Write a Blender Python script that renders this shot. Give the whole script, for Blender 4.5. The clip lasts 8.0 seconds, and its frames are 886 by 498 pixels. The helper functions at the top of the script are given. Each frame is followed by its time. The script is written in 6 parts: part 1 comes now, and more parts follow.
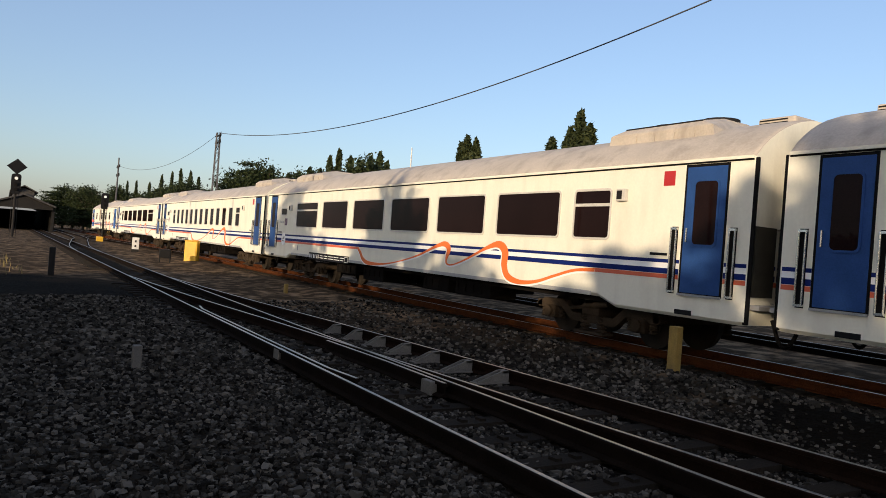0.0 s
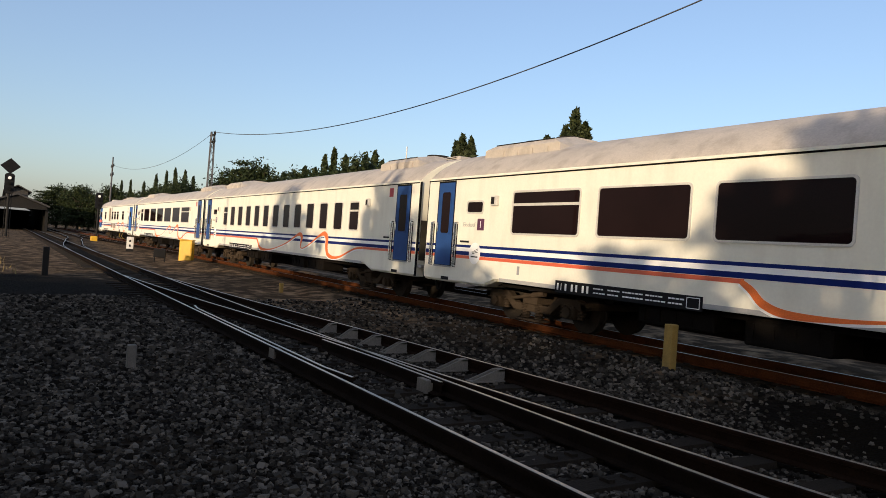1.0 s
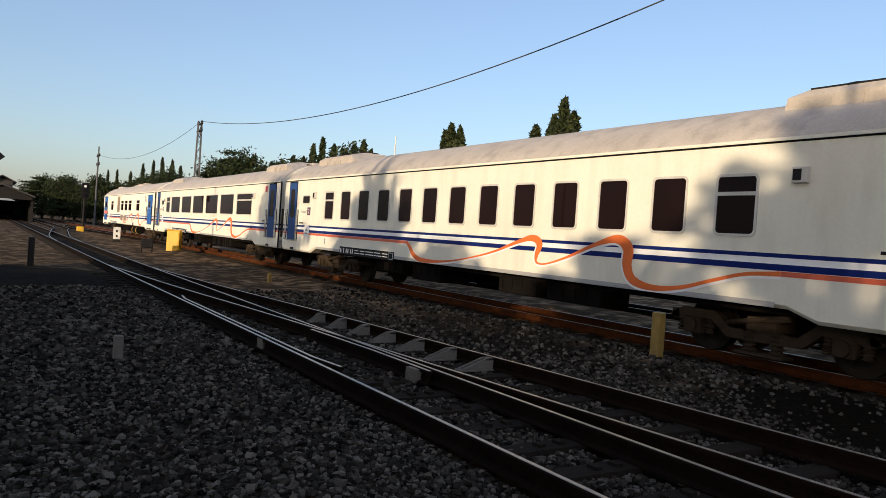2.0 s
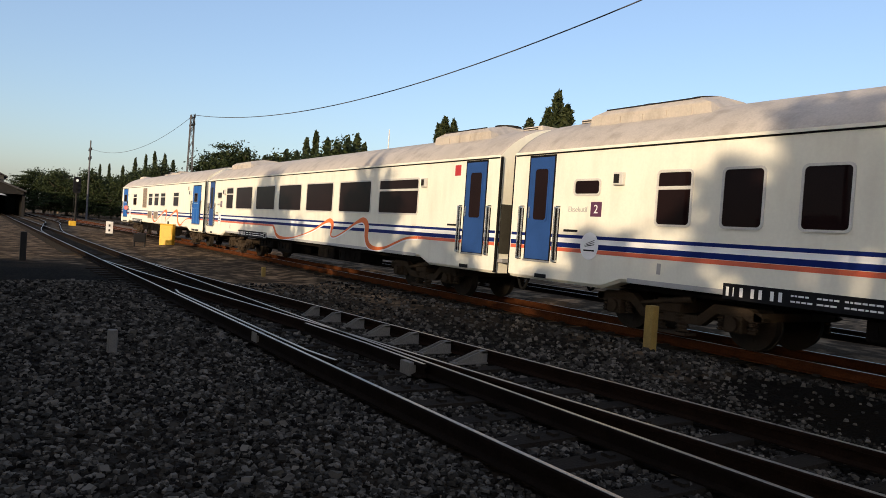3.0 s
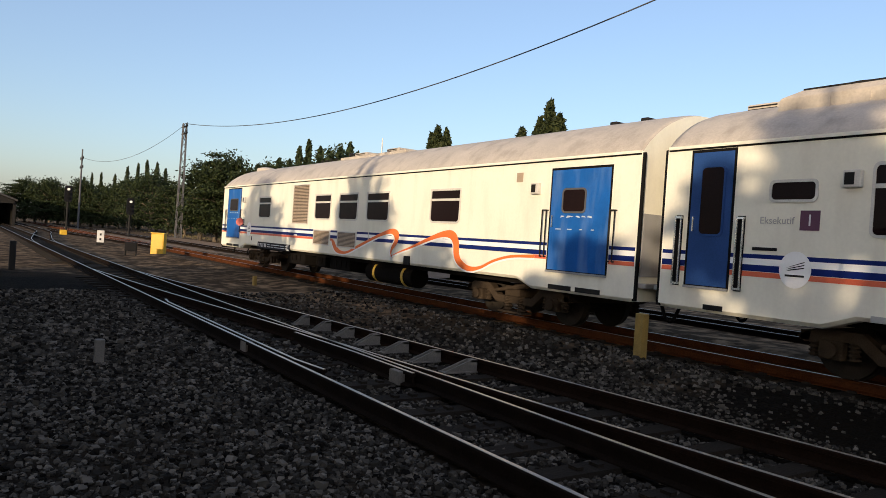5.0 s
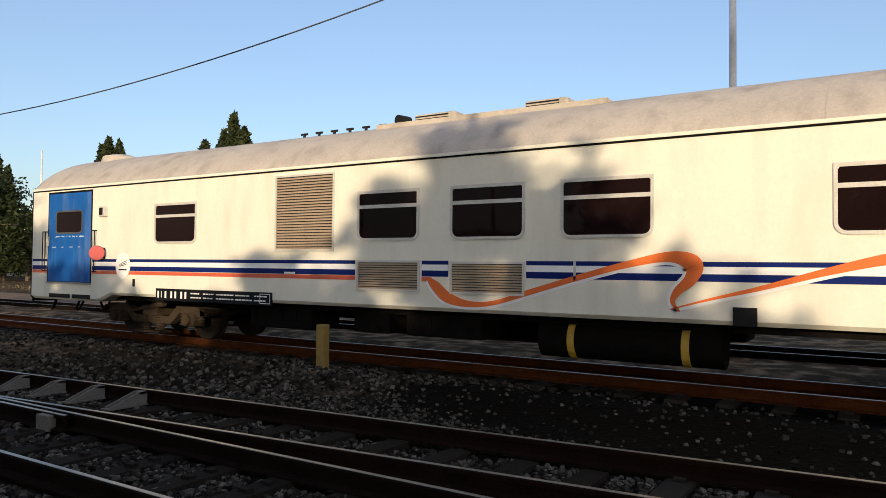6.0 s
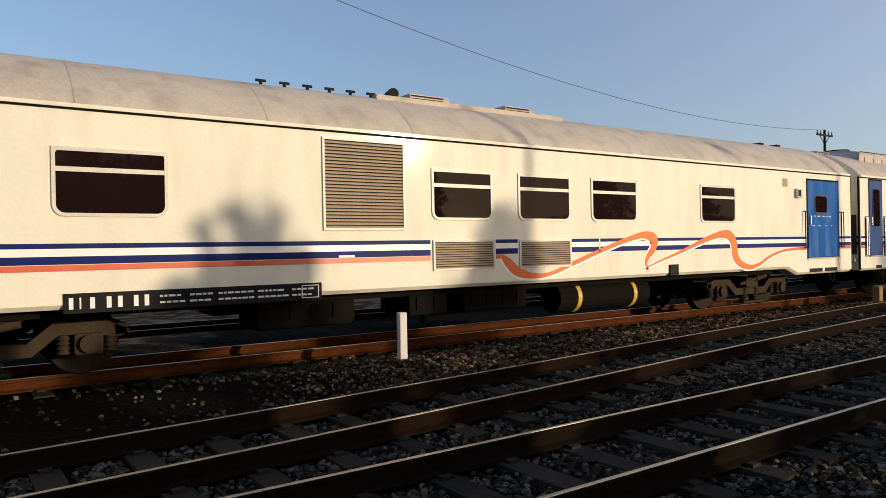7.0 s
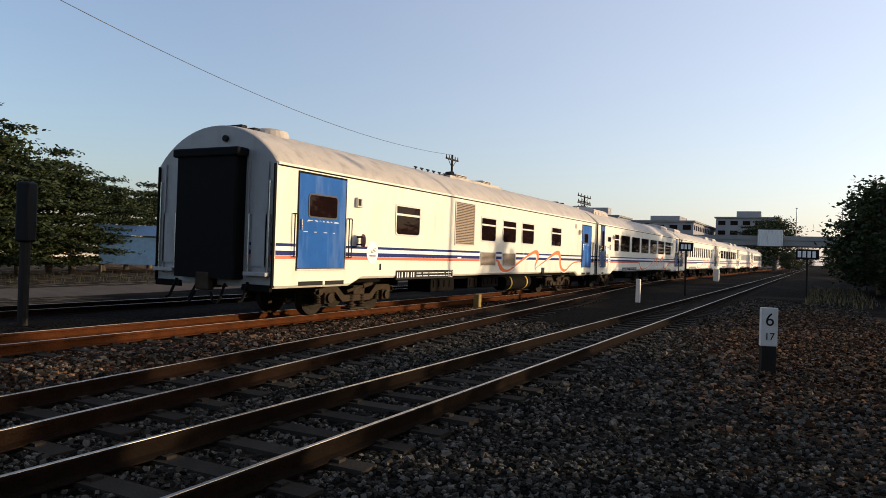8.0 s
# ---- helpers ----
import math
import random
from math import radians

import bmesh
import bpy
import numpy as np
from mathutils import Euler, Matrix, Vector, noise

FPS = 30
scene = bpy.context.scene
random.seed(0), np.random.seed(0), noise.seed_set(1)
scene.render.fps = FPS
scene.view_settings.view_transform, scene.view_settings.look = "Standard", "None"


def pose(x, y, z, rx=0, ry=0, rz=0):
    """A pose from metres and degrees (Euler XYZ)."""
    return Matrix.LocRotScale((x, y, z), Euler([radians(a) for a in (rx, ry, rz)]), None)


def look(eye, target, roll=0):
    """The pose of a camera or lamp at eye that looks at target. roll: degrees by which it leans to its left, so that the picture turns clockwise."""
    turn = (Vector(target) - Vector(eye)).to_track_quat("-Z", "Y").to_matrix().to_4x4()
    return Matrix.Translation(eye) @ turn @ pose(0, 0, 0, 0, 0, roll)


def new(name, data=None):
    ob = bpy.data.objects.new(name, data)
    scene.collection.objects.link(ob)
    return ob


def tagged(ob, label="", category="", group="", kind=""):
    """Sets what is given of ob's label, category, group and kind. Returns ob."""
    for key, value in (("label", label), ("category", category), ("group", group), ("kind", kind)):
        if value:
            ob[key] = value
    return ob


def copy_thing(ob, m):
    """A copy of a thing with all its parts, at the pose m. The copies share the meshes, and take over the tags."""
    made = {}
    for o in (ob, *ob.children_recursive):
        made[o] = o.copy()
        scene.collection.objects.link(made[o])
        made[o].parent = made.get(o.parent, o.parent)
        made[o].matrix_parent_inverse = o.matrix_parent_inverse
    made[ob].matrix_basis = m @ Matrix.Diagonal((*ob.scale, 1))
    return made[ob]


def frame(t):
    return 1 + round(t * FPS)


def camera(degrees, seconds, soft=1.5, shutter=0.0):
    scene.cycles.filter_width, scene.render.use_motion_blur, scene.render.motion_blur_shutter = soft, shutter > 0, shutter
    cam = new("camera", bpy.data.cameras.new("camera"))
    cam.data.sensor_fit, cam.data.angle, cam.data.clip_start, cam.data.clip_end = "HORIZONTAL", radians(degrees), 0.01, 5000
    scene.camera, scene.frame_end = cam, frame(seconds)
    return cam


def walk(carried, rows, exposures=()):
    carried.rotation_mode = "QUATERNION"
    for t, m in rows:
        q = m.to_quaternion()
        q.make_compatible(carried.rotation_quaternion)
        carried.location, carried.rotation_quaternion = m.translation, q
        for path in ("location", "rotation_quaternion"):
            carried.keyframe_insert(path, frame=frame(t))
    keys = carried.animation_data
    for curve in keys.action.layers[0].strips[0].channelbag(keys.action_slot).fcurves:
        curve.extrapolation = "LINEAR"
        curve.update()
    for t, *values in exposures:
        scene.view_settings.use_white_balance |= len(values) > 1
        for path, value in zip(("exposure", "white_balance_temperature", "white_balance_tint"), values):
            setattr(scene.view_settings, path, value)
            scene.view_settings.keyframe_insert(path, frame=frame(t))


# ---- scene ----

cam = camera(63.6, 8.0, soft=0.55)

# seconds, x, y, z, yaw, pitch, roll
VIEW = [
    (0.0, 0.006, -0.014, 1.371, 58.40, 0.05, -4.39),
    (0.5, -0.010, 0.000, 1.363, 58.10, 0.05, -4.51),
    (1.0, -0.001, -0.010, 1.368, 58.03, -0.02, -4.24),
    (1.7, 0.000, 0.000, 1.366, 57.45, -0.55, -4.12),
    (2.5, -0.005, 0.005, 1.364, 56.82, -1.11, -4.03),
    (3.0, 0.010, -0.008, 1.360, 56.67, -1.25, -3.99),
    (3.5, -0.006, 0.008, 1.360, 56.97, -1.06, -3.57),
    (4.0, -0.005, -0.005, 1.360, 58.02, -0.82, -4.87),
    (4.5, 0.000, 0.008, 1.360, 56.97, -0.68, -4.48),
    (4.7, 0.008, 0.015, 1.362, 56.65, -0.62, -4.30),
    (5.1, 0.040, 0.045, 1.368, 55.80, -0.50, -3.70),
    (5.4, 0.085, 0.085, 1.377, 53.10, -0.30, -3.00),
    (5.6, 0.115, 0.102, 1.367, 48.98, 0.01, -2.42),
    (5.8, 0.140, 0.150, 1.372, 42.45, 0.34, -1.95),
    (6.0, 0.211, 0.205, 1.388, 32.09, 1.51, -0.63),
    (6.2, 0.318, 0.198, 1.370, 18.76, 1.62, -0.68),
    (6.5, 0.456, 0.146, 1.346, -2.12, 0.72, -0.06),
    (6.7, 0.573, 0.148, 1.394, -16.76, -0.61, 0.29),
    (7.0, 0.727, 0.094, 1.361, -34.89, -0.02, 1.03),
    (7.2, 0.755, 0.065, 1.342, -43.60, -0.18, 1.58),
    (7.5, 0.789, -0.046, 1.383, -51.43, -1.18, 0.58),
    (7.7, 0.807, -0.115, 1.403, -54.71, -0.97, 0.61),
    (8.0, 0.870, -0.193, 1.411, -62.33, 0.29, -1.92),
]
walk(cam, [(t, pose(x, y, z, 90 + p, r, w)) for t, x, y, z, w, p, r in VIEW],
     exposures=[(0.0, -0.17, 6400, 16), (2.5, -0.12, 6400, 16), (4.7, -0.06, 6450, 16), (5.8, -0.08, 6450, 15), (6.5, -0.38, 6350, 14), (7.0, -0.46, 6350, 15), (7.5, -0.40, 6450, 15), (8.0, -0.14, 6700, 16)])

# ---------------------------------------------------------------- light
SUN = Vector((0.515, -0.847, 0.150)).normalized()
world = bpy.data.worlds.new("sky")
scene.world = world
world.use_nodes = True
wn = world.node_tree.nodes
sky = wn.new("ShaderNodeTexSky")
sky.sky_type = "NISHITA"
sky.sun_disc = False
sky.sun_elevation = math.asin(SUN.z)
sky.sun_rotation = math.atan2(SUN.x, SUN.y)
sky.air_density, sky.dust_density, sky.ozone_density = 1.0, 1.5, 2.2
haze = wn.new("ShaderNodeMix")
haze.data_type, haze.blend_type = "RGBA", "ADD"
haze.inputs["Factor"].default_value = 1.0
# thin dusty air, brighter towards the sun
towards = wn.new("ShaderNodeVectorMath")
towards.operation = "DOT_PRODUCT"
towards.inputs[1].default_value = SUN
aureole = wn.new("ShaderNodeMapRange")
aureole.interpolation_type = "SMOOTHSTEP"
aureole.inputs["From Min"].default_value, aureole.inputs["From Max"].default_value = -0.5, 1.0
aureole.inputs["To Min"].default_value, aureole.inputs["To Max"].default_value = 0.0, 1.0
dust = wn.new("ShaderNodeMix")
dust.data_type = "RGBA"
dust.inputs[6].default_value, dust.inputs[7].default_value = (0.57, 0.69, 0.98, 1), (2.3, 2.3, 2.5, 1)
world.node_tree.links.new(wn.new("ShaderNodeTexCoord").outputs["Generated"], towards.inputs[0])
world.node_tree.links.new(towards.outputs["Value"], aureole.inputs["Value"])
world.node_tree.links.new(aureole.outputs["Result"], dust.inputs["Factor"])
world.node_tree.links.new(dust.outputs[2], haze.inputs[7])
world.node_tree.links.new(sky.outputs["Color"], haze.inputs[6])
world.node_tree.links.new(haze.outputs[2], wn["Background"].inputs["Color"])
wn["Background"].inputs["Strength"].default_value = 0.21
sun = new("sun", bpy.data.lights.new("sun", "SUN"))
sun.data.energy, sun.data.angle, sun.data.color = 5.0, radians(0.5), (1.0, 0.80, 0.52)
sun.matrix_world = look(SUN * 100, (0, 0, 0))


# ---------------------------------------------------------------- materials
def paint(name, color, rough=0.5, metal=0.0, vary=0.12, scale=6.0, fine=60.0, bump=0.0, bump_scale=40.0, random_each=0.0, spec=0.5, coat=0.0, dirt=None, dirt_amount=0.5):
    """A surface with large stains and fine grain, optionally a little relief."""
    mt = bpy.data.materials.new(name)
    mt.use_nodes = True
    nt = mt.node_tree
    n, l = nt.nodes, nt.links
    b = n["Principled BSDF"]
    b.inputs["Metallic"].default_value = metal
    b.inputs["Roughness"].default_value = rough
    b.inputs["Specular IOR Level"].default_value = spec
    b.inputs["Coat Weight"].default_value = coat
    b.inputs["Coat Roughness"].default_value = 0.10
    co = n.new("ShaderNodeTexCoord")
    big = n.new("ShaderNodeTexNoise")
    big.inputs["Scale"].default_value, big.inputs["Detail"].default_value = scale, 6
    small = n.new("ShaderNodeTexNoise")
    small.inputs["Scale"].default_value, small.inputs["Detail"].default_value = fine, 3
    for t in (big, small):
        l.new(co.outputs["Object"], t.inputs["Vector"])
    add = n.new("ShaderNodeMath")
    add.operation = "ADD"
    l.new(big.outputs["Fac"], add.inputs[0])
    l.new(small.outputs["Fac"], add.inputs[1])
    val = add.outputs[0]
    if random_each:
        info = n.new("ShaderNodeObjectInfo")
        mul = n.new("ShaderNodeMath")
        mul.operation = "MULTIPLY_ADD"
        l.new(info.outputs["Random"], mul.inputs[0])
        mul.inputs[1].default_value = random_each
        l.new(val, mul.inputs[2])
        val = mul.outputs[0]
    rng = n.new("ShaderNodeMapRange")
    rng.inputs["From Min"].default_value, rng.inputs["From Max"].default_value = 0.6, 1.4 + random_each
    rng.inputs["To Min"].default_value, rng.inputs["To Max"].default_value = 1 - vary, 1 + vary
    l.new(val, rng.inputs["Value"])
    mix = n.new("ShaderNodeMix")
    mix.data_type, mix.blend_type = "RGBA", "MULTIPLY"
    mix.inputs["Factor"].default_value = 1.0
    mix.inputs[6].default_value = (*color, 1)
    l.new(rng.outputs["Result"], mix.inputs[7])
    out = mix.outputs[2]
    if dirt:
        streak = n.new("ShaderNodeTexNoise")
        streak.inputs["Scale"].default_value, streak.inputs["Detail"].default_value = 1.6, 8
        mp = n.new("ShaderNodeMapping")
        mp.inputs["Scale"].default_value = (2.2, 2.2, 0.45)
        l.new(co.outputs["Object"], mp.inputs["Vector"])
        l.new(mp.outputs["Vector"], streak.inputs["Vector"])
        r2 = n.new("ShaderNodeMapRange")
        r2.inputs["From Min"].default_value, r2.inputs["From Max"].default_value = 0.48, 0.78
        r2.inputs["To Max"].default_value = dirt_amount
        l.new(streak.outputs["Fac"], r2.inputs["Value"])
        m2 = n.new("ShaderNodeMix")
        m2.data_type = "RGBA"
        l.new(r2.outputs["Result"], m2.inputs["Factor"])
        l.new(out, m2.inputs[6])
        m2.inputs[7].default_value = (*dirt, 1)
        out = m2.outputs[2]
    l.new(out, b.inputs["Base Color"])
    if bump:
        bn = n.new("ShaderNodeTexNoise")
        bn.inputs["Scale"].default_value, bn.inputs["Detail"].default_value = bump_scale, 4
        l.new(co.outputs["Object"], bn.inputs["Vector"])
        bp = n.new("ShaderNodeBump")
        bp.inputs["Strength"].default_value, bp.inputs["Distance"].default_value = bump, 0.02
        l.new(bn.outputs["Fac"], bp.inputs["Height"])
        l.new(bp.outputs["Normal"], b.inputs["Normal"])
    return mt


def ground_material():
    """Grey ballast chippings, near black with shade in the colour, and brown earth and dust in patches."""
    mt = bpy.data.materials.new("ballast_bed")
    mt.use_nodes = True
    nt = mt.node_tree
    n, l = nt.nodes, nt.links
    b = n["Principled BSDF"]
    b.inputs["Roughness"].default_value = 0.95
    b.inputs["Specular IOR Level"].default_value = 0.02
    co = n.new("ShaderNodeTexCoord")
    vor = n.new("ShaderNodeTexVoronoi")
    vor.inputs["Scale"].default_value = 17
    l.new(co.outputs["Object"], vor.inputs["Vector"])
    sep = n.new("ShaderNodeSeparateColor")
    l.new(vor.outputs["Color"], sep.inputs["Color"])
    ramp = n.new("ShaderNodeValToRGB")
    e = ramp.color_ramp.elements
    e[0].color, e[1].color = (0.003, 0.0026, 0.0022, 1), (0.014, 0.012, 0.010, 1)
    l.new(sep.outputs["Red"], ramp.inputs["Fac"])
    patch = n.new("ShaderNodeTexNoise")
    patch.inputs["Scale"].default_value, patch.inputs["Detail"].default_value = 0.22, 6
    l.new(co.outputs["Object"], patch.inputs["Vector"])
    pr = n.new("ShaderNodeMapRange")
    pr.inputs["From Min"].default_value, pr.inputs["From Max"].default_value = 0.52, 0.68
    l.new(patch.outputs["Fac"], pr.inputs["Value"])
    mix = n.new("ShaderNodeMix")
    mix.data_type = "RGBA"
    sepx = n.new("ShaderNodeSeparateXYZ")
    l.new(co.outputs["Object"], sepx.inputs["Vector"])
    wob = n.new("ShaderNodeMath")
    wob.operation = "MULTIPLY_ADD"
    l.new(patch.outputs["Fac"], wob.inputs[0])
    wob.inputs[1].default_value = 26.0
    l.new(sepx.outputs["X"], wob.inputs[2])
    slant = n.new("ShaderNodeMath")
    slant.operation = "MULTIPLY_ADD"
    l.new(sepx.outputs["Y"], slant.inputs[0])
    slant.inputs[1].default_value = -2.2
    l.new(wob.outputs[0], slant.inputs[2])
    yard = n.new("ShaderNodeMapRange")
    yard.inputs["From Min"].default_value, yard.inputs["From Max"].default_value = -10.5, -14.5
    l.new(slant.outputs[0], yard.inputs["Value"])
    grit = n.new("ShaderNodeTexNoise")
    grit.inputs["Scale"].default_value, grit.inputs["Detail"].default_value = 2.5, 8
    l.new(co.outputs["Object"], grit.inputs["Vector"])
    # brown soil, its pale mottling standing in for sunlit patches
    soil = n.new("ShaderNodeValToRGB")
    q = soil.color_ramp.elements
    q[0].position, q[1].position = 0.46, 0.66
    q[0].color, q[1].color = (0.05, 0.035, 0.021, 1), (0.24, 0.165, 0.10, 1)
    l.new(grit.outputs["Fac"], soil.inputs["Fac"])
    first = n.new("ShaderNodeMix")
    first.data_type = "RGBA"
    l.new(yard.outputs["Result"], first.inputs["Factor"])
    l.new(ramp.outputs["Color"], first.inputs[6])
    l.new(soil.outputs["Color"], first.inputs[7])
    spot = n.new("ShaderNodeMath")
    spot.operation = "MULTIPLY"
    l.new(pr.outputs["Result"], spot.inputs[0])
    spot.inputs[1].default_value = 0.6
    l.new(spot.outputs[0], mix.inputs["Factor"])
    l.new(first.outputs[2], mix.inputs[6])
    mix.inputs[7].default_value = (0.045, 0.032, 0.02, 1)
    # trodden earth between turnout and train's track, with deep shade painted into its colour
    patch_edge = n.new("ShaderNodeTexNoise")
    patch_edge.inputs["Scale"].default_value, patch_edge.inputs["Detail"].default_value = 0.9, 5
    l.new(co.outputs["Object"], patch_edge.inputs["Vector"])
    away = n.new("ShaderNodeVectorMath")
    away.operation = "SUBTRACT"
    l.new(co.outputs["Object"], away.inputs[0])
    away.inputs[1].default_value = (0.3, 7.0, 0)
    squash = n.new("ShaderNodeVectorMath")
    squash.operation = "MULTIPLY"
    l.new(away.outputs["Vector"], squash.inputs[0])
    squash.inputs[1].default_value = (0.18, 0.38, 0)
    far = n.new("ShaderNodeVectorMath")
    far.operation = "LENGTH"
    l.new(squash.outputs["Vector"], far.inputs[0])
    edge = n.new("ShaderNodeMath")
    edge.operation = "MULTIPLY_ADD"
    l.new(patch_edge.outputs["Fac"], edge.inputs[0])
    edge.inputs[1].default_value = 0.9
    l.new(far.outputs["Value"], edge.inputs[2])
    shade_mask = n.new("ShaderNodeMapRange")
    shade_mask.inputs["From Min"].default_value, shade_mask.inputs["From Max"].default_value = 1.6, 1.25
    l.new(edge.outputs[0], shade_mask.inputs["Value"])
    shaded_earth = n.new("ShaderNodeMix")
    shaded_earth.data_type = "RGBA"
    l.new(shade_mask.outputs["Result"], shaded_earth.inputs["Factor"])
    l.new(mix.outputs[2], shaded_earth.inputs[6])
    shaded_earth.inputs[7].default_value = (0.007, 0.0056, 0.004, 1)
    # dry dusty earth round the kilometre post, lightened to paint in a sun patch
    off = n.new("ShaderNodeVectorMath")
    off.operation = "SUBTRACT"
    l.new(co.outputs["Object"], off.inputs[0])
    off.inputs[1].default_value = (19.0, -0.4, 0)
    flat = n.new("ShaderNodeVectorMath")
    flat.operation = "MULTIPLY"
    l.new(off.outputs["Vector"], flat.inputs[0])
    flat.inputs[1].default_value = (0.085, 0.36, 0)
    span = n.new("ShaderNodeVectorMath")
    span.operation = "LENGTH"
    l.new(flat.outputs["Vector"], span.inputs[0])
    rim = n.new("ShaderNodeMath")
    rim.operation = "MULTIPLY_ADD"
    l.new(patch_edge.outputs["Fac"], rim.inputs[0])
    rim.inputs[1].default_value = 0.8
    l.new(span.outputs["Value"], rim.inputs[2])
    dry = n.new("ShaderNodeMapRange")
    dry.inputs["From Min"].default_value, dry.inputs["From Max"].default_value = 1.5, 1.1
    dry.inputs["To Max"].default_value = 0.9
    l.new(rim.outputs[0], dry.inputs["Value"])
    sunlit_earth = n.new("ShaderNodeMix")
    sunlit_earth.data_type = "RGBA"
    l.new(dry.outputs["Result"], sunlit_earth.inputs["Factor"])
    l.new(shaded_earth.outputs[2], sunlit_earth.inputs[6])
    dusty = n.new("ShaderNodeMix")
    dusty.data_type = "RGBA"
    dusty.inputs[6].default_value, dusty.inputs[7].default_value = (0.04, 0.029, 0.019, 1), (0.16, 0.112, 0.068, 1)
    l.new(grit.outputs["Fac"], dusty.inputs["Factor"])
    l.new(dusty.outputs[2], sunlit_earth.inputs[7])
    l.new(sunlit_earth.outputs[2], b.inputs["Base Color"])
    bp = n.new("ShaderNodeBump")
    bp.inputs["Strength"].default_value, bp.inputs["Distance"].default_value = 0.9, 0.03
    l.new(vor.outputs["Distance"], bp.inputs["Height"])
    l.new(bp.outputs["Normal"], b.inputs["Normal"])
    return mt


def island_material(name, dark, light, rough=0.9, bump=0.0, translucent=0.0, middle=None, spec=0.25):
    """A colour that changes from piece to piece."""
    mt = bpy.data.materials.new(name)
    mt.use_nodes = True
    nt = mt.node_tree
    n, l = nt.nodes, nt.links
    b = n["Principled BSDF"]
    b.inputs["Roughness"].default_value = rough
    b.inputs["Specular IOR Level"].default_value = spec
    geo = n.new("ShaderNodeNewGeometry")
    ramp = n.new("ShaderNodeValToRGB")
    e = ramp.color_ramp.elements
    e[0].color, e[1].color = (*dark, 1), (*light, 1)
    if middle:
        e.new(middle[0]).color = (*middle[1], 1)
    l.new(geo.outputs["Random Per Island"], ramp.inputs["Fac"])
    l.new(ramp.outputs["Color"], b.inputs["Base Color"])
    if translucent:
        tr = n.new("ShaderNodeBsdfTranslucent")
        l.new(ramp.outputs["Color"], tr.inputs["Color"])
        ms = n.new("ShaderNodeMixShader")
        ms.inputs["Fac"].default_value = translucent
        l.new(b.outputs["BSDF"], ms.inputs[1])
        l.new(tr.outputs["BSDF"], ms.inputs[2])
        l.new(ms.outputs["Shader"], n["Material Output"].inputs["Surface"])
    if bump:
        co = n.new("ShaderNodeTexCoord")
        bn = n.new("ShaderNodeTexNoise")
        bn.inputs["Scale"].default_value = 45
        l.new(co.outputs["Object"], bn.inputs["Vector"])
        bp = n.new("ShaderNodeBump")
        bp.inputs["Strength"].default_value, bp.inputs["Distance"].default_value = bump, 0.01
        l.new(bn.outputs["Fac"], bp.inputs["Height"])
        l.new(bp.outputs["Normal"], b.inputs["Normal"])
    return mt


M_BODY = paint("coach_cream_paint", (0.77, 0.75, 0.64), rough=0.6, vary=0.05, scale=1.2, fine=25, spec=0.2, coat=0.09, dirt=(0.52, 0.47, 0.38), dirt_amount=0.35)
M_ROOF = paint("coach_roof_paint", (0.46, 0.41, 0.35), rough=0.75, vary=0.16, scale=1.5, fine=30, bump=0.1, bump_scale=5, dirt=(0.22, 0.19, 0.16), dirt_amount=0.6)
M_STRIPE_BLUE = paint("stripe_dark_blue", (0.006, 0.017, 0.125), rough=0.5, vary=0.1, spec=0.1)
M_STRIPE_WHITE = paint("stripe_white", (0.86, 0.86, 0.85), rough=0.35, vary=0.05)
M_STRIPE_RED = paint("stripe_orange_red", (0.62, 0.115, 0.05), rough=0.4, vary=0.12)
M_RIBBON = paint("ribbon_orange", (0.78, 0.17, 0.035), rough=0.5, vary=0.22, scale=1.2, spec=0.3)
# the pale dirt streaks draw both scuffs and reflections on the door
M_DOOR = paint("door_blue_paint", (0.012, 0.098, 0.35), rough=0.55, vary=0.22, scale=3, spec=0.05, coat=0.015, dirt=(0.22, 0.32, 0.5), dirt_amount=0.4)
M_DOOR_DARK = paint("door_navy_paint", (0.020, 0.062, 0.20), rough=0.5, vary=0.2, scale=3, spec=0.15)
M_SCUFF_GLINT = paint("pale_scuff_and_glint_paint", (0.42, 0.5, 0.58), rough=0.6, vary=0.3)
M_FRAME = paint("aluminium_frame", (0.58, 0.56, 0.51), rough=0.5, metal=0.1, vary=0.15)
M_CHROME = paint("steel_handrail", (0.6, 0.6, 0.58), rough=0.25, metal=1.0, vary=0.1)
M_GLASS = paint("dark_tinted_glass", (0.012, 0.006, 0.006), rough=0.02, vary=0.4, scale=0.8, spec=0.04)
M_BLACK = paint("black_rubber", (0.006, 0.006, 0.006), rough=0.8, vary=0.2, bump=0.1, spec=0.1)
M_BLACKPAINT = paint("black_panel_paint", (0.007, 0.007, 0.008), rough=0.6, vary=0.2, spec=0.15)
M_WHITEPAINT = paint("white_lettering_paint", (0.8, 0.8, 0.78), rough=0.5, vary=0.05)
M_RED = paint("red_plate", (0.42, 0.022, 0.022), rough=0.45, vary=0.1)
M_MAROON = paint("maroon_plate", (0.09, 0.025, 0.06), rough=0.45, vary=0.1)
M_GREY = paint("grey_end_paint", (0.30, 0.30, 0.30), rough=0.5, vary=0.12, dirt=(0.2, 0.18, 0.16), dirt_amount=0.5)
M_END = paint("sooty_olive_panel", (0.045, 0.042, 0.033), rough=0.7, vary=0.3, spec=0.15)
M_SILL = paint("grey_sill_paint", (0.36, 0.36, 0.35), rough=0.6, vary=0.12)
M_UNDER = paint("sooty_underframe", (0.009, 0.0078, 0.007), rough=0.9, spec=0.04, vary=0.35, bump=0.3)
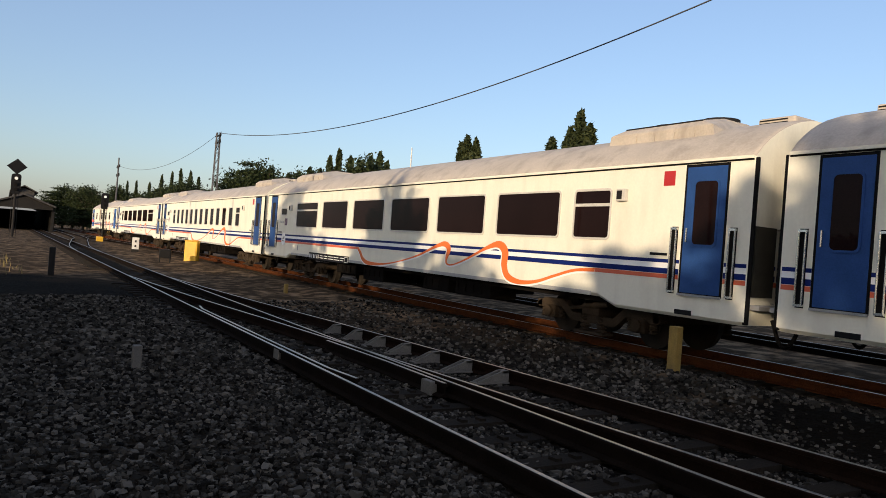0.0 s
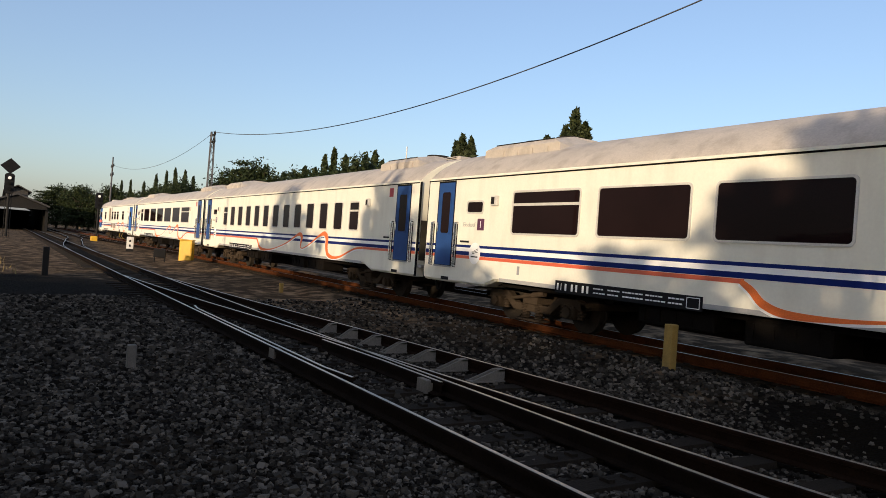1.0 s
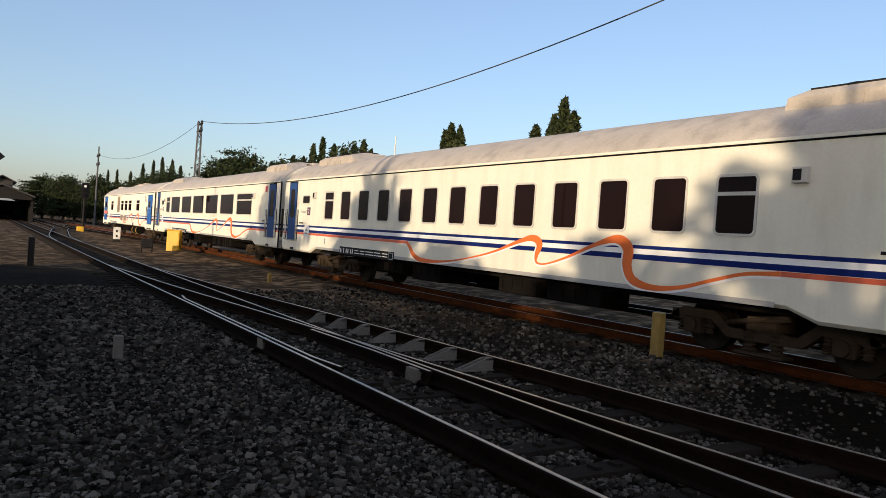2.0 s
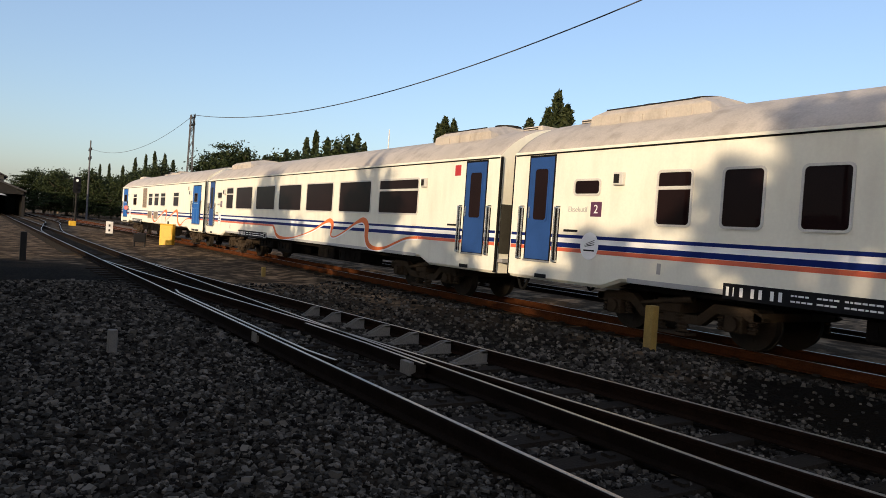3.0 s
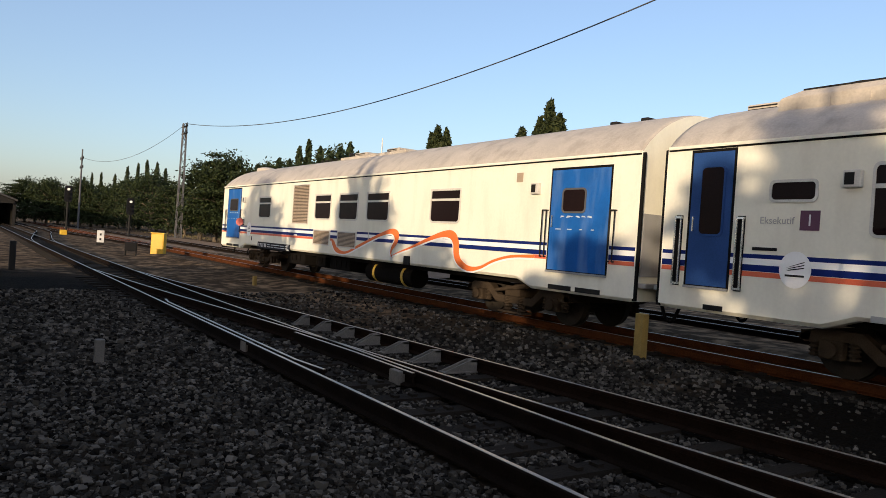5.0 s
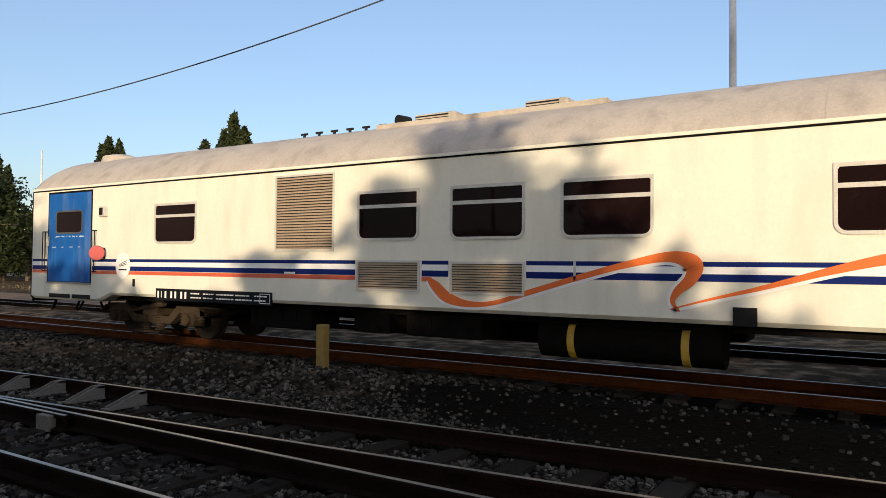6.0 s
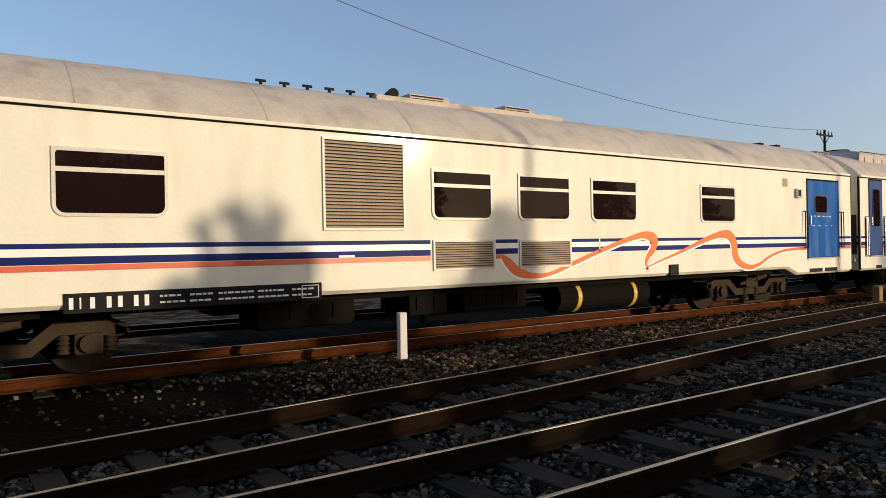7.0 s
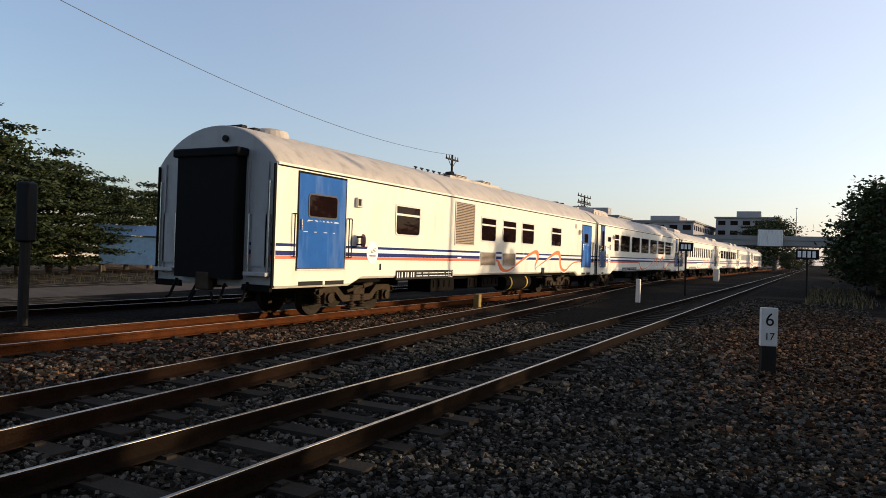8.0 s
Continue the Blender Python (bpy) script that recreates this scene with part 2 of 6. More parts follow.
M_BOGIE = paint("dusty_bogie_steel", (0.05, 0.037, 0.026), rough=0.9, vary=0.35, bump=0.3, spec=0.04)
M_WHEEL = paint("wheel_steel", (0.03, 0.025, 0.02), rough=0.8, metal=0.0, vary=0.3, spec=0.05)
M_TANKBAND = paint("yellow_tank_band", (0.55, 0.36, 0.05), rough=0.5, vary=0.2)
M_LOUVRE = paint("louvre_slats", (0.36, 0.28, 0.20), rough=0.6, vary=0.15, spec=0.2)
# rusty rails: near and turnout ones darkened for shade, the train's brightened for sun
M_RAIL = paint("shaded_rusty_rail_side", (0.010, 0.0066, 0.0045), rough=0.95, vary=0.4, scale=5, bump=0.3, spec=0.04)
M_RUST = paint("sunlit_orange_rust_rail", (0.072, 0.024, 0.0085), rough=0.95, vary=0.45, scale=5, bump=0.3, spec=0.04)
M_RAILMID = paint("shaded_brown_rust_rail", (0.013, 0.007, 0.0042), rough=0.95, vary=0.5, scale=4, bump=0.3, spec=0.04)
M_RAILTOP = paint("polished_rail_head", (0.33, 0.29, 0.25), rough=0.34, metal=1.0, vary=0.2)
# concrete colour lowered to the darkness it has in shade
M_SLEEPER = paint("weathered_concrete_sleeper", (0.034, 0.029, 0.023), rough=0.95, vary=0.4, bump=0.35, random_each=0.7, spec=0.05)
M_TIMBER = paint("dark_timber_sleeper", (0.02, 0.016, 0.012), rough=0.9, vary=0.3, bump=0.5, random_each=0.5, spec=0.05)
M_CASTING = paint("pale_cast_steel", (0.15, 0.135, 0.115), rough=0.8, vary=0.3, bump=0.2, spec=0.1)
M_GROUND = ground_material()
# stone greys lowered to carry the shade over the track bed
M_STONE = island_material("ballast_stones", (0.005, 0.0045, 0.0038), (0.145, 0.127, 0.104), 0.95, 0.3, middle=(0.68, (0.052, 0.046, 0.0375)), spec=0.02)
# rust tint plus sunlight put into the colour: lighter than the grey stones
M_RUSTSTONE = island_material("rust_dusted_sunlit_stones", (0.007, 0.0045, 0.003), (0.26, 0.15, 0.088), 0.95, 0.3, middle=(0.62, (0.055, 0.029, 0.016)), spec=0.02)
M_POSTY = paint("faded_yellow_post", (0.27, 0.175, 0.04), rough=0.8, vary=0.3, dirt=(0.1, 0.07, 0.04), dirt_amount=0.6)
M_POSTW = paint("whitewashed_post", (0.62, 0.61, 0.58), rough=0.8, vary=0.15, dirt=(0.2, 0.17, 0.13), dirt_amount=0.6)
M_YELLOW = paint("yellow_signal_box_paint", (0.62, 0.36, 0.02), rough=0.5, vary=0.15)
M_STEEL = paint("galvanised_steel", (0.34, 0.34, 0.33), rough=0.5, metal=0.5, vary=0.2)
M_POLE = paint("weathered_grey_steel", (0.085, 0.085, 0.09), rough=0.7, vary=0.2, spec=0.2)
M_DARK = paint("dark_iron", (0.014, 0.013, 0.012), rough=0.75, vary=0.3, spec=0.2)
M_BARK = paint("tree_bark", (0.11, 0.085, 0.06), rough=0.95, vary=0.3, bump=0.6)
M_LEAF = island_material("broad_leaves", (0.008, 0.016, 0.004), (0.036, 0.05, 0.013), 0.7, 0, 0.18)
M_LEAF2 = island_material("cypress_leaves", (0.012, 0.022, 0.008), (0.055, 0.065, 0.02), 0.65, 0, 0.25)
M_GRASS = island_material("dry_grass", (0.09, 0.08, 0.03), (0.25, 0.19, 0.08), 0.9)
M_WALL = paint("old_plaster_wall", (0.45, 0.42, 0.37), rough=0.9, vary=0.2, dirt=(0.18, 0.16, 0.13), dirt_amount=0.7)
M_ROOFTILE = paint("station_roof_sheet", (0.035, 0.033, 0.033), rough=0.8, vary=0.25)
M_HAZEWALL = paint("grey_building_wall", (0.27, 0.265, 0.27), rough=0.9, vary=0.12, scale=0.3)
M_CONCRETE = paint("bridge_concrete", (0.21, 0.205, 0.195), rough=0.9, vary=0.15, scale=0.5)
M_TARP = paint("blue_tarpaulin", (0.035, 0.10, 0.21), rough=0.6, vary=0.3)
M_EARTH = paint("dry_brown_earth", (0.13, 0.08, 0.043), rough=1.0, vary=0.3, scale=1.5, bump=0.5)
M_WIRE = paint("wire", (0.05, 0.05, 0.05), rough=0.6)


# ---------------------------------------------------------------- mesh helpers
def box(bm, x0, x1, y0, y1, z0, z1, bevel=0.0):
    vs = [bm.verts.new(c) for c in ((x0, y0, z0), (x1, y0, z0), (x1, y1, z0), (x0, y1, z0), (x0, y0, z1), (x1, y0, z1), (x1, y1, z1), (x0, y1, z1))]
    fs = [bm.faces.new([vs[i] for i in q]) for q in ((0, 3, 2, 1), (4, 5, 6, 7), (0, 1, 5, 4), (1, 2, 6, 5), (2, 3, 7, 6), (3, 0, 4, 7))]
    if bevel:
        bmesh.ops.bevel(bm, geom=list({e for f in fs for e in f.edges}), offset=bevel, segments=2, affect="EDGES", profile=0.5)
    return vs


def tube(bm, p, q, r, r2=None, seg=10, caps=True):
    """A round bar from p to q."""
    p, q = Vector(p), Vector(q)
    r2 = r if r2 is None else r2
    m = (q - p).to_track_quat("Z", "Y").to_matrix()
    rings = []
    for c, rad in ((p, r), (q, r2)):
        rings.append([bm.verts.new(c + m @ Vector((rad * math.cos(a), rad * math.sin(a), 0))) for a in (2 * math.pi * k / seg for k in range(seg))])
    for k in range(seg):
        bm.faces.new((rings[0][k], rings[0][(k + 1) % seg], rings[1][(k + 1) % seg], rings[1][k]))
    if caps:
        bm.faces.new(rings[0][::-1])
        bm.faces.new(rings[1])


def prism(bm, outline, y0, y1, axis="y"):
    """A flat outline given thickness along an axis."""
    def place(a, b, d):
        return {"y": (a, d, b), "x": (d, a, b), "z": (a, b, d)}[axis]
    lo = [bm.verts.new(place(a, b, y0)) for a, b in outline]
    hi = [bm.verts.new(place(a, b, y1)) for a, b in outline]
    k = len(outline)
    for i in range(k):
        bm.faces.new((lo[i], lo[(i + 1) % k], hi[(i + 1) % k], hi[i]))
    bm.faces.new(lo[::-1])
    bm.faces.new(hi)


def rounded(x0, x1, z0, z1, r, seg=4):
    pts = []
    for cx, cz, a0 in ((x1 - r, z1 - r, 0), (x0 + r, z1 - r, 90), (x0 + r, z0 + r, 180), (x1 - r, z0 + r, 270)):
        for k in range(seg + 1):
            a = radians(a0 + 90 * k / seg)
            pts.append((cx + r * math.cos(a), cz + r * math.sin(a)))
    return pts


def ring(bm, outer, inner, y0, y1):
    """A frame between two outlines of as many points."""
    k = len(outer)
    v = [[bm.verts.new((a, d, b)) for a, b in o] for o, d in ((outer, y0), (outer, y1), (inner, y1), (inner, y0))]
    for i in range(k):
        j = (i + 1) % k
        for a, b in ((0, 1), (1, 2), (2, 3), (3, 0)):
            bm.faces.new((v[a][i], v[a][j], v[b][j], v[b][i]))


def finish(bm, name, material, smooth=False):
    bmesh.ops.recalc_face_normals(bm, faces=bm.faces)
    me = bpy.data.meshes.new(name)
    bm.to_mesh(me)
    bm.free()
    me.materials.append(material)
    if smooth:
        for p in me.polygons:
            p.use_smooth = True
    return me


def part(name, bm, material, parent, label="", smooth=False):
    ob = new(name, finish(bm, name, material, smooth))
    ob.parent = parent
    if label:
        tagged(ob, label=label)
    return ob


def thing(name, bm, material, label, category, group="", kind="", smooth=False):
    return tagged(new(name, finish(bm, name, material, smooth)), label, category, group, kind)


def holder(name, label, category, group="", kind="", at=(0, 0, 0), turn=0):
    ob = tagged(new(name), label, category, group, kind)
    ob.empty_display_size = 0.2
    ob.matrix_basis = pose(*at, 0, 0, turn)
    return ob


def lettering(text, size, material, parent, m, name="lettering"):
    cu = bpy.data.curves.new(name, "FONT")
    cu.body, cu.size, cu.extrude, cu.align_x = text, size, 0.002, "CENTER"
    cu.materials.append(material)
    ob = new(name, cu)
    ob.parent = parent
    ob.matrix_basis = m
    return ob


# ---------------------------------------------------------------- ground and tracks
def glide(points, steps=8):
    """A smooth line through points of any dimension."""
    p = [Vector(q) for q in points]
    p = [p[0] * 2 - p[1]] + p + [p[-1] * 2 - p[-2]]
    out = []
    for i in range(1, len(p) - 2):
        for k in range(steps):
            t = k / steps
            a, b, c, d = p[i - 1:i + 3]
            out.append(0.5 * ((2 * b) + (c - a) * t + (2 * a - 5 * b + 4 * c - d) * t * t + (3 * b - a - 3 * c + d) * t ** 3))
    out.append(p[-2])
    return out


def lift(x, y):
    """Height of the ballast surface."""
    z = -0.185
    if 6.9 < y < 9.0:
        z += 0.10 * math.sin(math.pi * (y - 6.9) / 2.1) ** 2
    if y > 12:
        z += 0.06
    if y < 1.8:
        z -= 0.05 * min(1.0, (1.8 - y) / 2)
    return z + 0.018 * noise.noise((x * 0.8, y * 0.8, 0.0)) + 0.03 * noise.noise((x * 0.15, y * 0.15, 3.0))


def ground():
    def lines(near, step, far):
        a, v, g = [], 0.0, step
        while v < near:
            a.append(v)
            v += g
        while v < far:
            a.append(v)
            g *= 1.35
            v += g
        a.append(far)
        return a
    px = lines(26, 0.35, 2500)
    xs = [-v for v in px[:0:-1]] + px
    py = lines(13, 0.3, 2500)
    ys = [-v for v in lines(3, 0.5, 2500)[:0:-1]] + py
    verts = [(x, y, lift(x, y) if abs(x) < 40 and abs(y) < 40 else -0.16) for y in ys for x in xs]
    w = len(xs)
    faces = [(j * w + i, j * w + i + 1, (j + 1) * w + i + 1, (j + 1) * w + i) for j in range(len(ys) - 1) for i in range(w - 1)]
    me = bpy.data.meshes.new("ground")
    me.from_pydata(verts, [], faces)
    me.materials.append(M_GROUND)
    for p in me.polygons:
        p.use_smooth = True
    tagged(new("ground", me), "dark grey crushed-stone ballast with patches of brown earth", "ground", kind="structure")


GAUGE = 1.067
NEAR_RAIL, SECOND_RAIL = 2.985, 4.060
TURNOUT = glide([(-21.5, 4.05), (-15.4, 4.50), (-11, 4.92), (-6.4, 5.28), (-2, 5.62), (2, 5.96), (6, 6.36), (12, 7.02), (20, 7.72), (30, 8.62), (40, 9.50), (50, 10.20), (60, 10.38)], 6)
TRAIN_Y = 9.87
FACE = 8.377


def turnout_y(x):
    for a, b in zip(TURNOUT, TURNOUT[1:]):
        if a.x <= x <= b.x:
            return a.y + (b.y - a.y) * (x - a.x) / (b.x - a.x)
    return 10.38 if x > 0 else 4.05


HEAD = [(-0.019, -0.010), (-0.015, 0.0), (0.015, 0.0), (0.019, -0.010)]
WEB = [(-0.06, -0.15), (-0.06, -0.138), (-0.009, -0.118), (-0.009, -0.045), (-0.035, -0.036), (-0.035, -0.010), (-0.026, -0.004), (0.026, -0.004), (0.035, -0.010), (0.035, -0.036), (0.009, -0.045), (0.009, -0.118), (0.06, -0.138), (0.06, -0.15)]


def sweep(bm, outline, line):
    """Run an outline (across, up) along a line on the plan."""
    rows = []
    for i, p in enumerate(line):
        a, b = line[max(i - 1, 0)], line[min(i + 1, len(line) - 1)]
        d = Vector((b[0] - a[0], b[1] - a[1])).normalized()
        rows.append([bm.verts.new((p[0] - d.y * u, p[1] + d.x * u, v)) for u, v in outline])
    k = len(outline)
    for r, q in zip(rows, rows[1:]):
        for i in range(k):
            bm.faces.new((r[i], r[(i + 1) % k], q[(i + 1) % k], q[i]))
    bm.faces.new(rows[0][::-1])
    bm.faces.new(rows[-1])


def rail(line, parent, mt=None):
    bm = bmesh.new()
    sweep(bm, WEB, line)
    r = part("rail", bm, mt or M_RAIL, parent, "rusty steel rail")
    bm = bmesh.new()
    sweep(bm, HEAD, line)
    part("rail_head", bm, M_RAILTOP, r, "worn shiny running surface")


def straight(y, x0=-160.0, x1=320.0):
    n = 24
    return [(x0 + (x1 - x0) * k / n, y) for k in range(n + 1)]


def sleeper_mesh(half, material):
    bm = bmesh.new()
    prism(bm, [(-0.125, -0.30), (0.125, -0.30), (0.10, -0.152), (-0.10, -0.152)], -half, half, "y")
    for s in (-1, 1):
        for e in (-0.10, 0.10):
            box(bm, -0.045, 0.045, s * GAUGE / 2 + e - 0.03, s * GAUGE / 2 + e + 0.03, -0.155, -0.128)
    return finish(bm, "sleeper", material)


def sleepers(parent, xs, centre, half=0.95, material=None):
    me = sleeper_mesh(half, material or M_SLEEPER)
    for x in xs:
        ob = new("sleeper", me)
        ob.parent = parent
        ob.matrix_basis = pose(x + random.uniform(-0.02, 0.02), centre(x), random.uniform(-0.006, 0.004), 0, 0, random.uniform(-1.2, 1.2))


def far_sleepers(parent, xs, centre):
    bm = bmesh.new()
    for x in xs:
        y = centre(x)
        box(bm, x - 0.11, x + 0.11, y - 0.95, y + 0.95, -0.3, -0.152)
    tagged(part("distant_sleepers", bm, M_SLEEPER, parent), kind="stuff")


def steps(a, b, d):
    return [a + d * k for k in range(int((b - a) / d) + 1)]


def tracks():
    main = holder("railway_track", "straight railway track with shiny worn rails on concrete sleepers", "railway track", kind="structure")
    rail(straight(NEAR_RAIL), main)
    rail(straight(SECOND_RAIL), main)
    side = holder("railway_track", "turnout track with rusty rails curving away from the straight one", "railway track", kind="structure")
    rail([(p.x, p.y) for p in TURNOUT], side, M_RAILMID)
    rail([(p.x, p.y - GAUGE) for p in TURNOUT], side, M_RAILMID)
    rail([(-13.5, NEAR_RAIL + 0.16)] + [(x, NEAR_RAIL + 0.095) for x in (-13.0, -11, -9, -7.2)] + [(-6.6, NEAR_RAIL + 0.16)], side)
    rail([(-6.2, SECOND_RAIL - 0.10), (-7.5, SECOND_RAIL - 0.10), (-9.2, SECOND_RAIL - 0.17)], side)
    # sloping rail braces inside the curved rail
    for k in range(7):
        x = -11.0 + 0.70 * k
        y = turnout_y(x) - 0.06
        bm = bmesh.new()
        w = 0.22 + 0.033 * k
        prism(bm, [(y - w - 0.02, -0.15), (y, -0.15), (y, -0.006), (y - 0.10, -0.006), (y - w - 0.02, -0.125)], x - 0.055, x - 0.035, "x")
        prism(bm, [(y - w - 0.02, -0.15), (y, -0.15), (y, -0.006), (y - 0.10, -0.006), (y - w - 0.02, -0.125)], x + 0.035, x + 0.055, "x")
        box(bm, x - 0.075, x + 0.075, y - w - 0.05, y, -0.152, -0.135)
        box(bm, x - 0.055, x + 0.055, y - 0.09, y, -0.03, -0.004)
        part("rail_brace", bm, M_CASTING, side, "pale cast-steel rail brace")
    for x, y in ((-6.45, SECOND_RAIL - 0.10), (-8.55, NEAR_RAIL + 0.05)):
        bm = bmesh.new()
        box(bm, x - 0.1, x + 0.1, y - 0.09, y + 0.03, -0.16, -0.012, 0.01)
        part("spacer_block", bm, M_CASTING, side, "pale painted spacer block between the rails")
    line = holder("railway_track", "railway track that the passenger train runs on", "railway track", kind="structure")
    for s in (-1, 1):
        rail(straight(TRAIN_Y + s * GAUGE / 2), line, M_RUST)
    beyond = holder("railway_track", "disused siding behind the train with rusty rails", "railway track", kind="structure")
    for s in (-1, 1):
        rail(straight(14.2 + s * GAUGE / 2, -150, 300), beyond)
    xs = [x for x in steps(-26, 34, 0.6)]
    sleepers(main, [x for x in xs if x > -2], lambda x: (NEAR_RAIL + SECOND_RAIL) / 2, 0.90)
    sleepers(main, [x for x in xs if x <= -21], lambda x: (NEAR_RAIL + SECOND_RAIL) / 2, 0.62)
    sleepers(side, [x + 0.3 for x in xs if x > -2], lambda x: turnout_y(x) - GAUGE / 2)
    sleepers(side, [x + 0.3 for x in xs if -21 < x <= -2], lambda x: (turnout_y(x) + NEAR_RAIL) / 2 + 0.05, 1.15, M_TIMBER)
    sleepers(line, xs, lambda x: TRAIN_Y)
    for h, c in ((main, lambda x: 3.5), (side, lambda x: turnout_y(x) - GAUGE / 2), (line, lambda x: TRAIN_Y)):
        far_sleepers(h, [x for x in steps(-130, -26.6, 0.6) if h is not side] + [x for x in steps(34.6, 130, 0.6) if h is not side or x < 44], c)
    # a track that joins from the far side towards the station
    fan = holder("railway_track", "station track that branches off towards the platforms", "railway track", kind="structure")
    for off in (0, GAUGE):
        rail([(q.x, q.y + off) for q in glide([(-36, 4.04 - GAUGE), (-46, 4.3 - GAUGE), (-60, 5.4 - GAUGE), (-80, 6.6 - GAUGE), (-150, 6.8 - GAUGE)], 5)], fan)
        rail([(q.x, q.y + off) for q in glide([(-44, 9.3 - off * 0), (-60, 8.4), (-75, 7.2), (-90, 6.7)], 5)], fan)


def scatter(name, x, y, material, label, rs):
    """Angular stones lying on the bed at the given places."""
    m = len(x)
    size = rs.uniform(0.010, 0.024, m) * np.where(rs.uniform(0, 1, m) < 0.05, 1.6, 1.0) * np.where(np.hypot(x, y) > 9, 1.35, 1.0)
    base = np.array([(-1, -1, -.7), (1, -1, -.7), (1, 1, -.7), (-1, 1, -.7), (-.8, -.8, .7), (.8, -.8, .7), (.8, .8, .7), (-.8, .8, .7)])
    v = base[None] * rs.uniform(0.55, 1.25, (m, 8, 3))
    a = rs.uniform(0, 2 * np.pi, m)
    tilt = rs.uniform(-0.7, 0.7, m)
    vx = v[..., 0] * np.cos(tilt)[:, None] - v[..., 2] * np.sin(tilt)[:, None]
    vz = v[..., 0] * np.sin(tilt)[:, None] + v[..., 2] * np.cos(tilt)[:, None]
    c, s = np.cos(a)[:, None], np.sin(a)[:, None]
    rx, ry = vx * c - v[..., 1] * s, vx * s + v[..., 1] * c
    z0 = np.array([lift(p, q) for p, q in zip(x, y)])
    pts = np.stack([x[:, None] + rx * size[:, None], y[:, None] + ry * size[:, None], z0[:, None] + (vz + 0.35) * size[:, None]], -1).reshape(-1, 3)
    quad = np.array([(0, 3, 2, 1), (4, 5, 6, 7), (0, 1, 5, 4), (1, 2, 6, 5), (2, 3, 7, 6), (3, 0, 4, 7)])
    faces = (quad[None] + 8 * np.arange(m)[:, None, None]).reshape(-1, 4)
    me = bpy.data.meshes.new(name)
    me.from_pydata(pts.tolist(), [], faces.tolist())
    me.materials.append(material)
    tagged(new(name, me), label, "ballast", kind="stuff")


def stones():
    rs = np.random.RandomState(7)
    n = 330000
    # denser towards the place where the ground is passed nearest
    x = rs.uniform(-17, 17, n)
    y = rs.uniform(-1.5, 9.1, n)
    near = np.hypot(x, y)
    keep = rs.uniform(0, 1, n) < np.clip(4.2 / np.maximum(near, 1.0), 0.16, 1)
    ph = np.abs(((x + 26) / 0.6 + 0.5) % 1 - 0.5) * 0.6
    ph2 = np.abs(((x + 25.7) / 0.6 + 0.5) % 1 - 0.5) * 0.6
    keep &= ~((ph < 0.13) & (np.abs(y - 3.5) < 0.92) & (x > -2))
    ty = np.array([turnout_y(v) for v in x])
    keep &= ~((ph2 < 0.13) & (np.abs(y - ty + 0.53) < 0.97) & (x > -2))
    for ry in (NEAR_RAIL, SECOND_RAIL):
        keep &= np.abs(y - ry) > 0.085
    keep &= np.abs(y - ty) > 0.085
    keep &= np.abs(y - ty + GAUGE) > 0.085
    # few stones on the trodden earth
    keep &= (np.hypot((x + 0.5) * 0.19, (y - 7.8) * 0.55) + rs.uniform(-0.2, 0.25, n) > 1.0) | (rs.uniform(0, 1, n) < 0.06)
    keep &= ~((x < -6 - 2.0 * rs.uniform(0, 1, n)) & (y > ty + 0.1) & (rs.uniform(0, 1, n) < 0.72))
    x, y = x[keep], y[keep]
    fx, fy = rs.uniform(17, 36, 26000), rs.uniform(-1.9, 2.6, 26000)
    fk = rs.uniform(0, 1, 26000) < np.clip((36 - fx) / 16, 0, 1)
    x, y = np.concatenate([x, fx[fk]]), np.concatenate([y, fy[fk]])
    # lighter stones fill the painted sun patch at the kilometre post
    dusty = (np.hypot((x - 19.0) * 0.085, (y + 0.4) * 0.36) + rs.uniform(-0.25, 0.25, len(x)) < 0.85)
    dusty &= rs.uniform(0, 1, len(x)) < 0.7
    scatter("ballast_stones", x[dusty], y[dusty], M_RUSTSTONE, "brown dusted crushed stones lying on dry earth, coloured lighter as if sunlit", rs)
    x, y = x[~dusty], y[~dusty]
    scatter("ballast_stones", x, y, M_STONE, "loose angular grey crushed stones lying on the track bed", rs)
    # stones reddened by rust and brake dust along the train's track, brightened as if sunlit
    n = 60000
    x, y = 4.0 + 40.0 * rs.uniform(0, 1, n) ** 1.5, rs.uniform(6.2, 10.9, n)
    ty = np.array([turnout_y(v) for v in x])
    keep = (y > ty + 0.1) & (np.abs(np.abs(y - TRAIN_Y) - GAUGE / 2) > 0.09) & (rs.uniform(0, 1, n) < np.clip((x - 3.5) / 4, 0, 1))
    keep &= (np.abs(((x + 26) / 0.6 + 0.5) % 1 - 0.5) * 0.6 > 0.13) | (np.abs(y - TRAIN_Y) > 0.95)
    scatter("ballast_stones", x[keep], y[keep], M_RUSTSTONE, "rust-brown dusted crushed stones beside the track, coloured brighter as if sunlit", rs)


# ---------------------------------------------------------------- the train
HALF = 1.493
GUTTER = 2.93
CROWN = 3.635


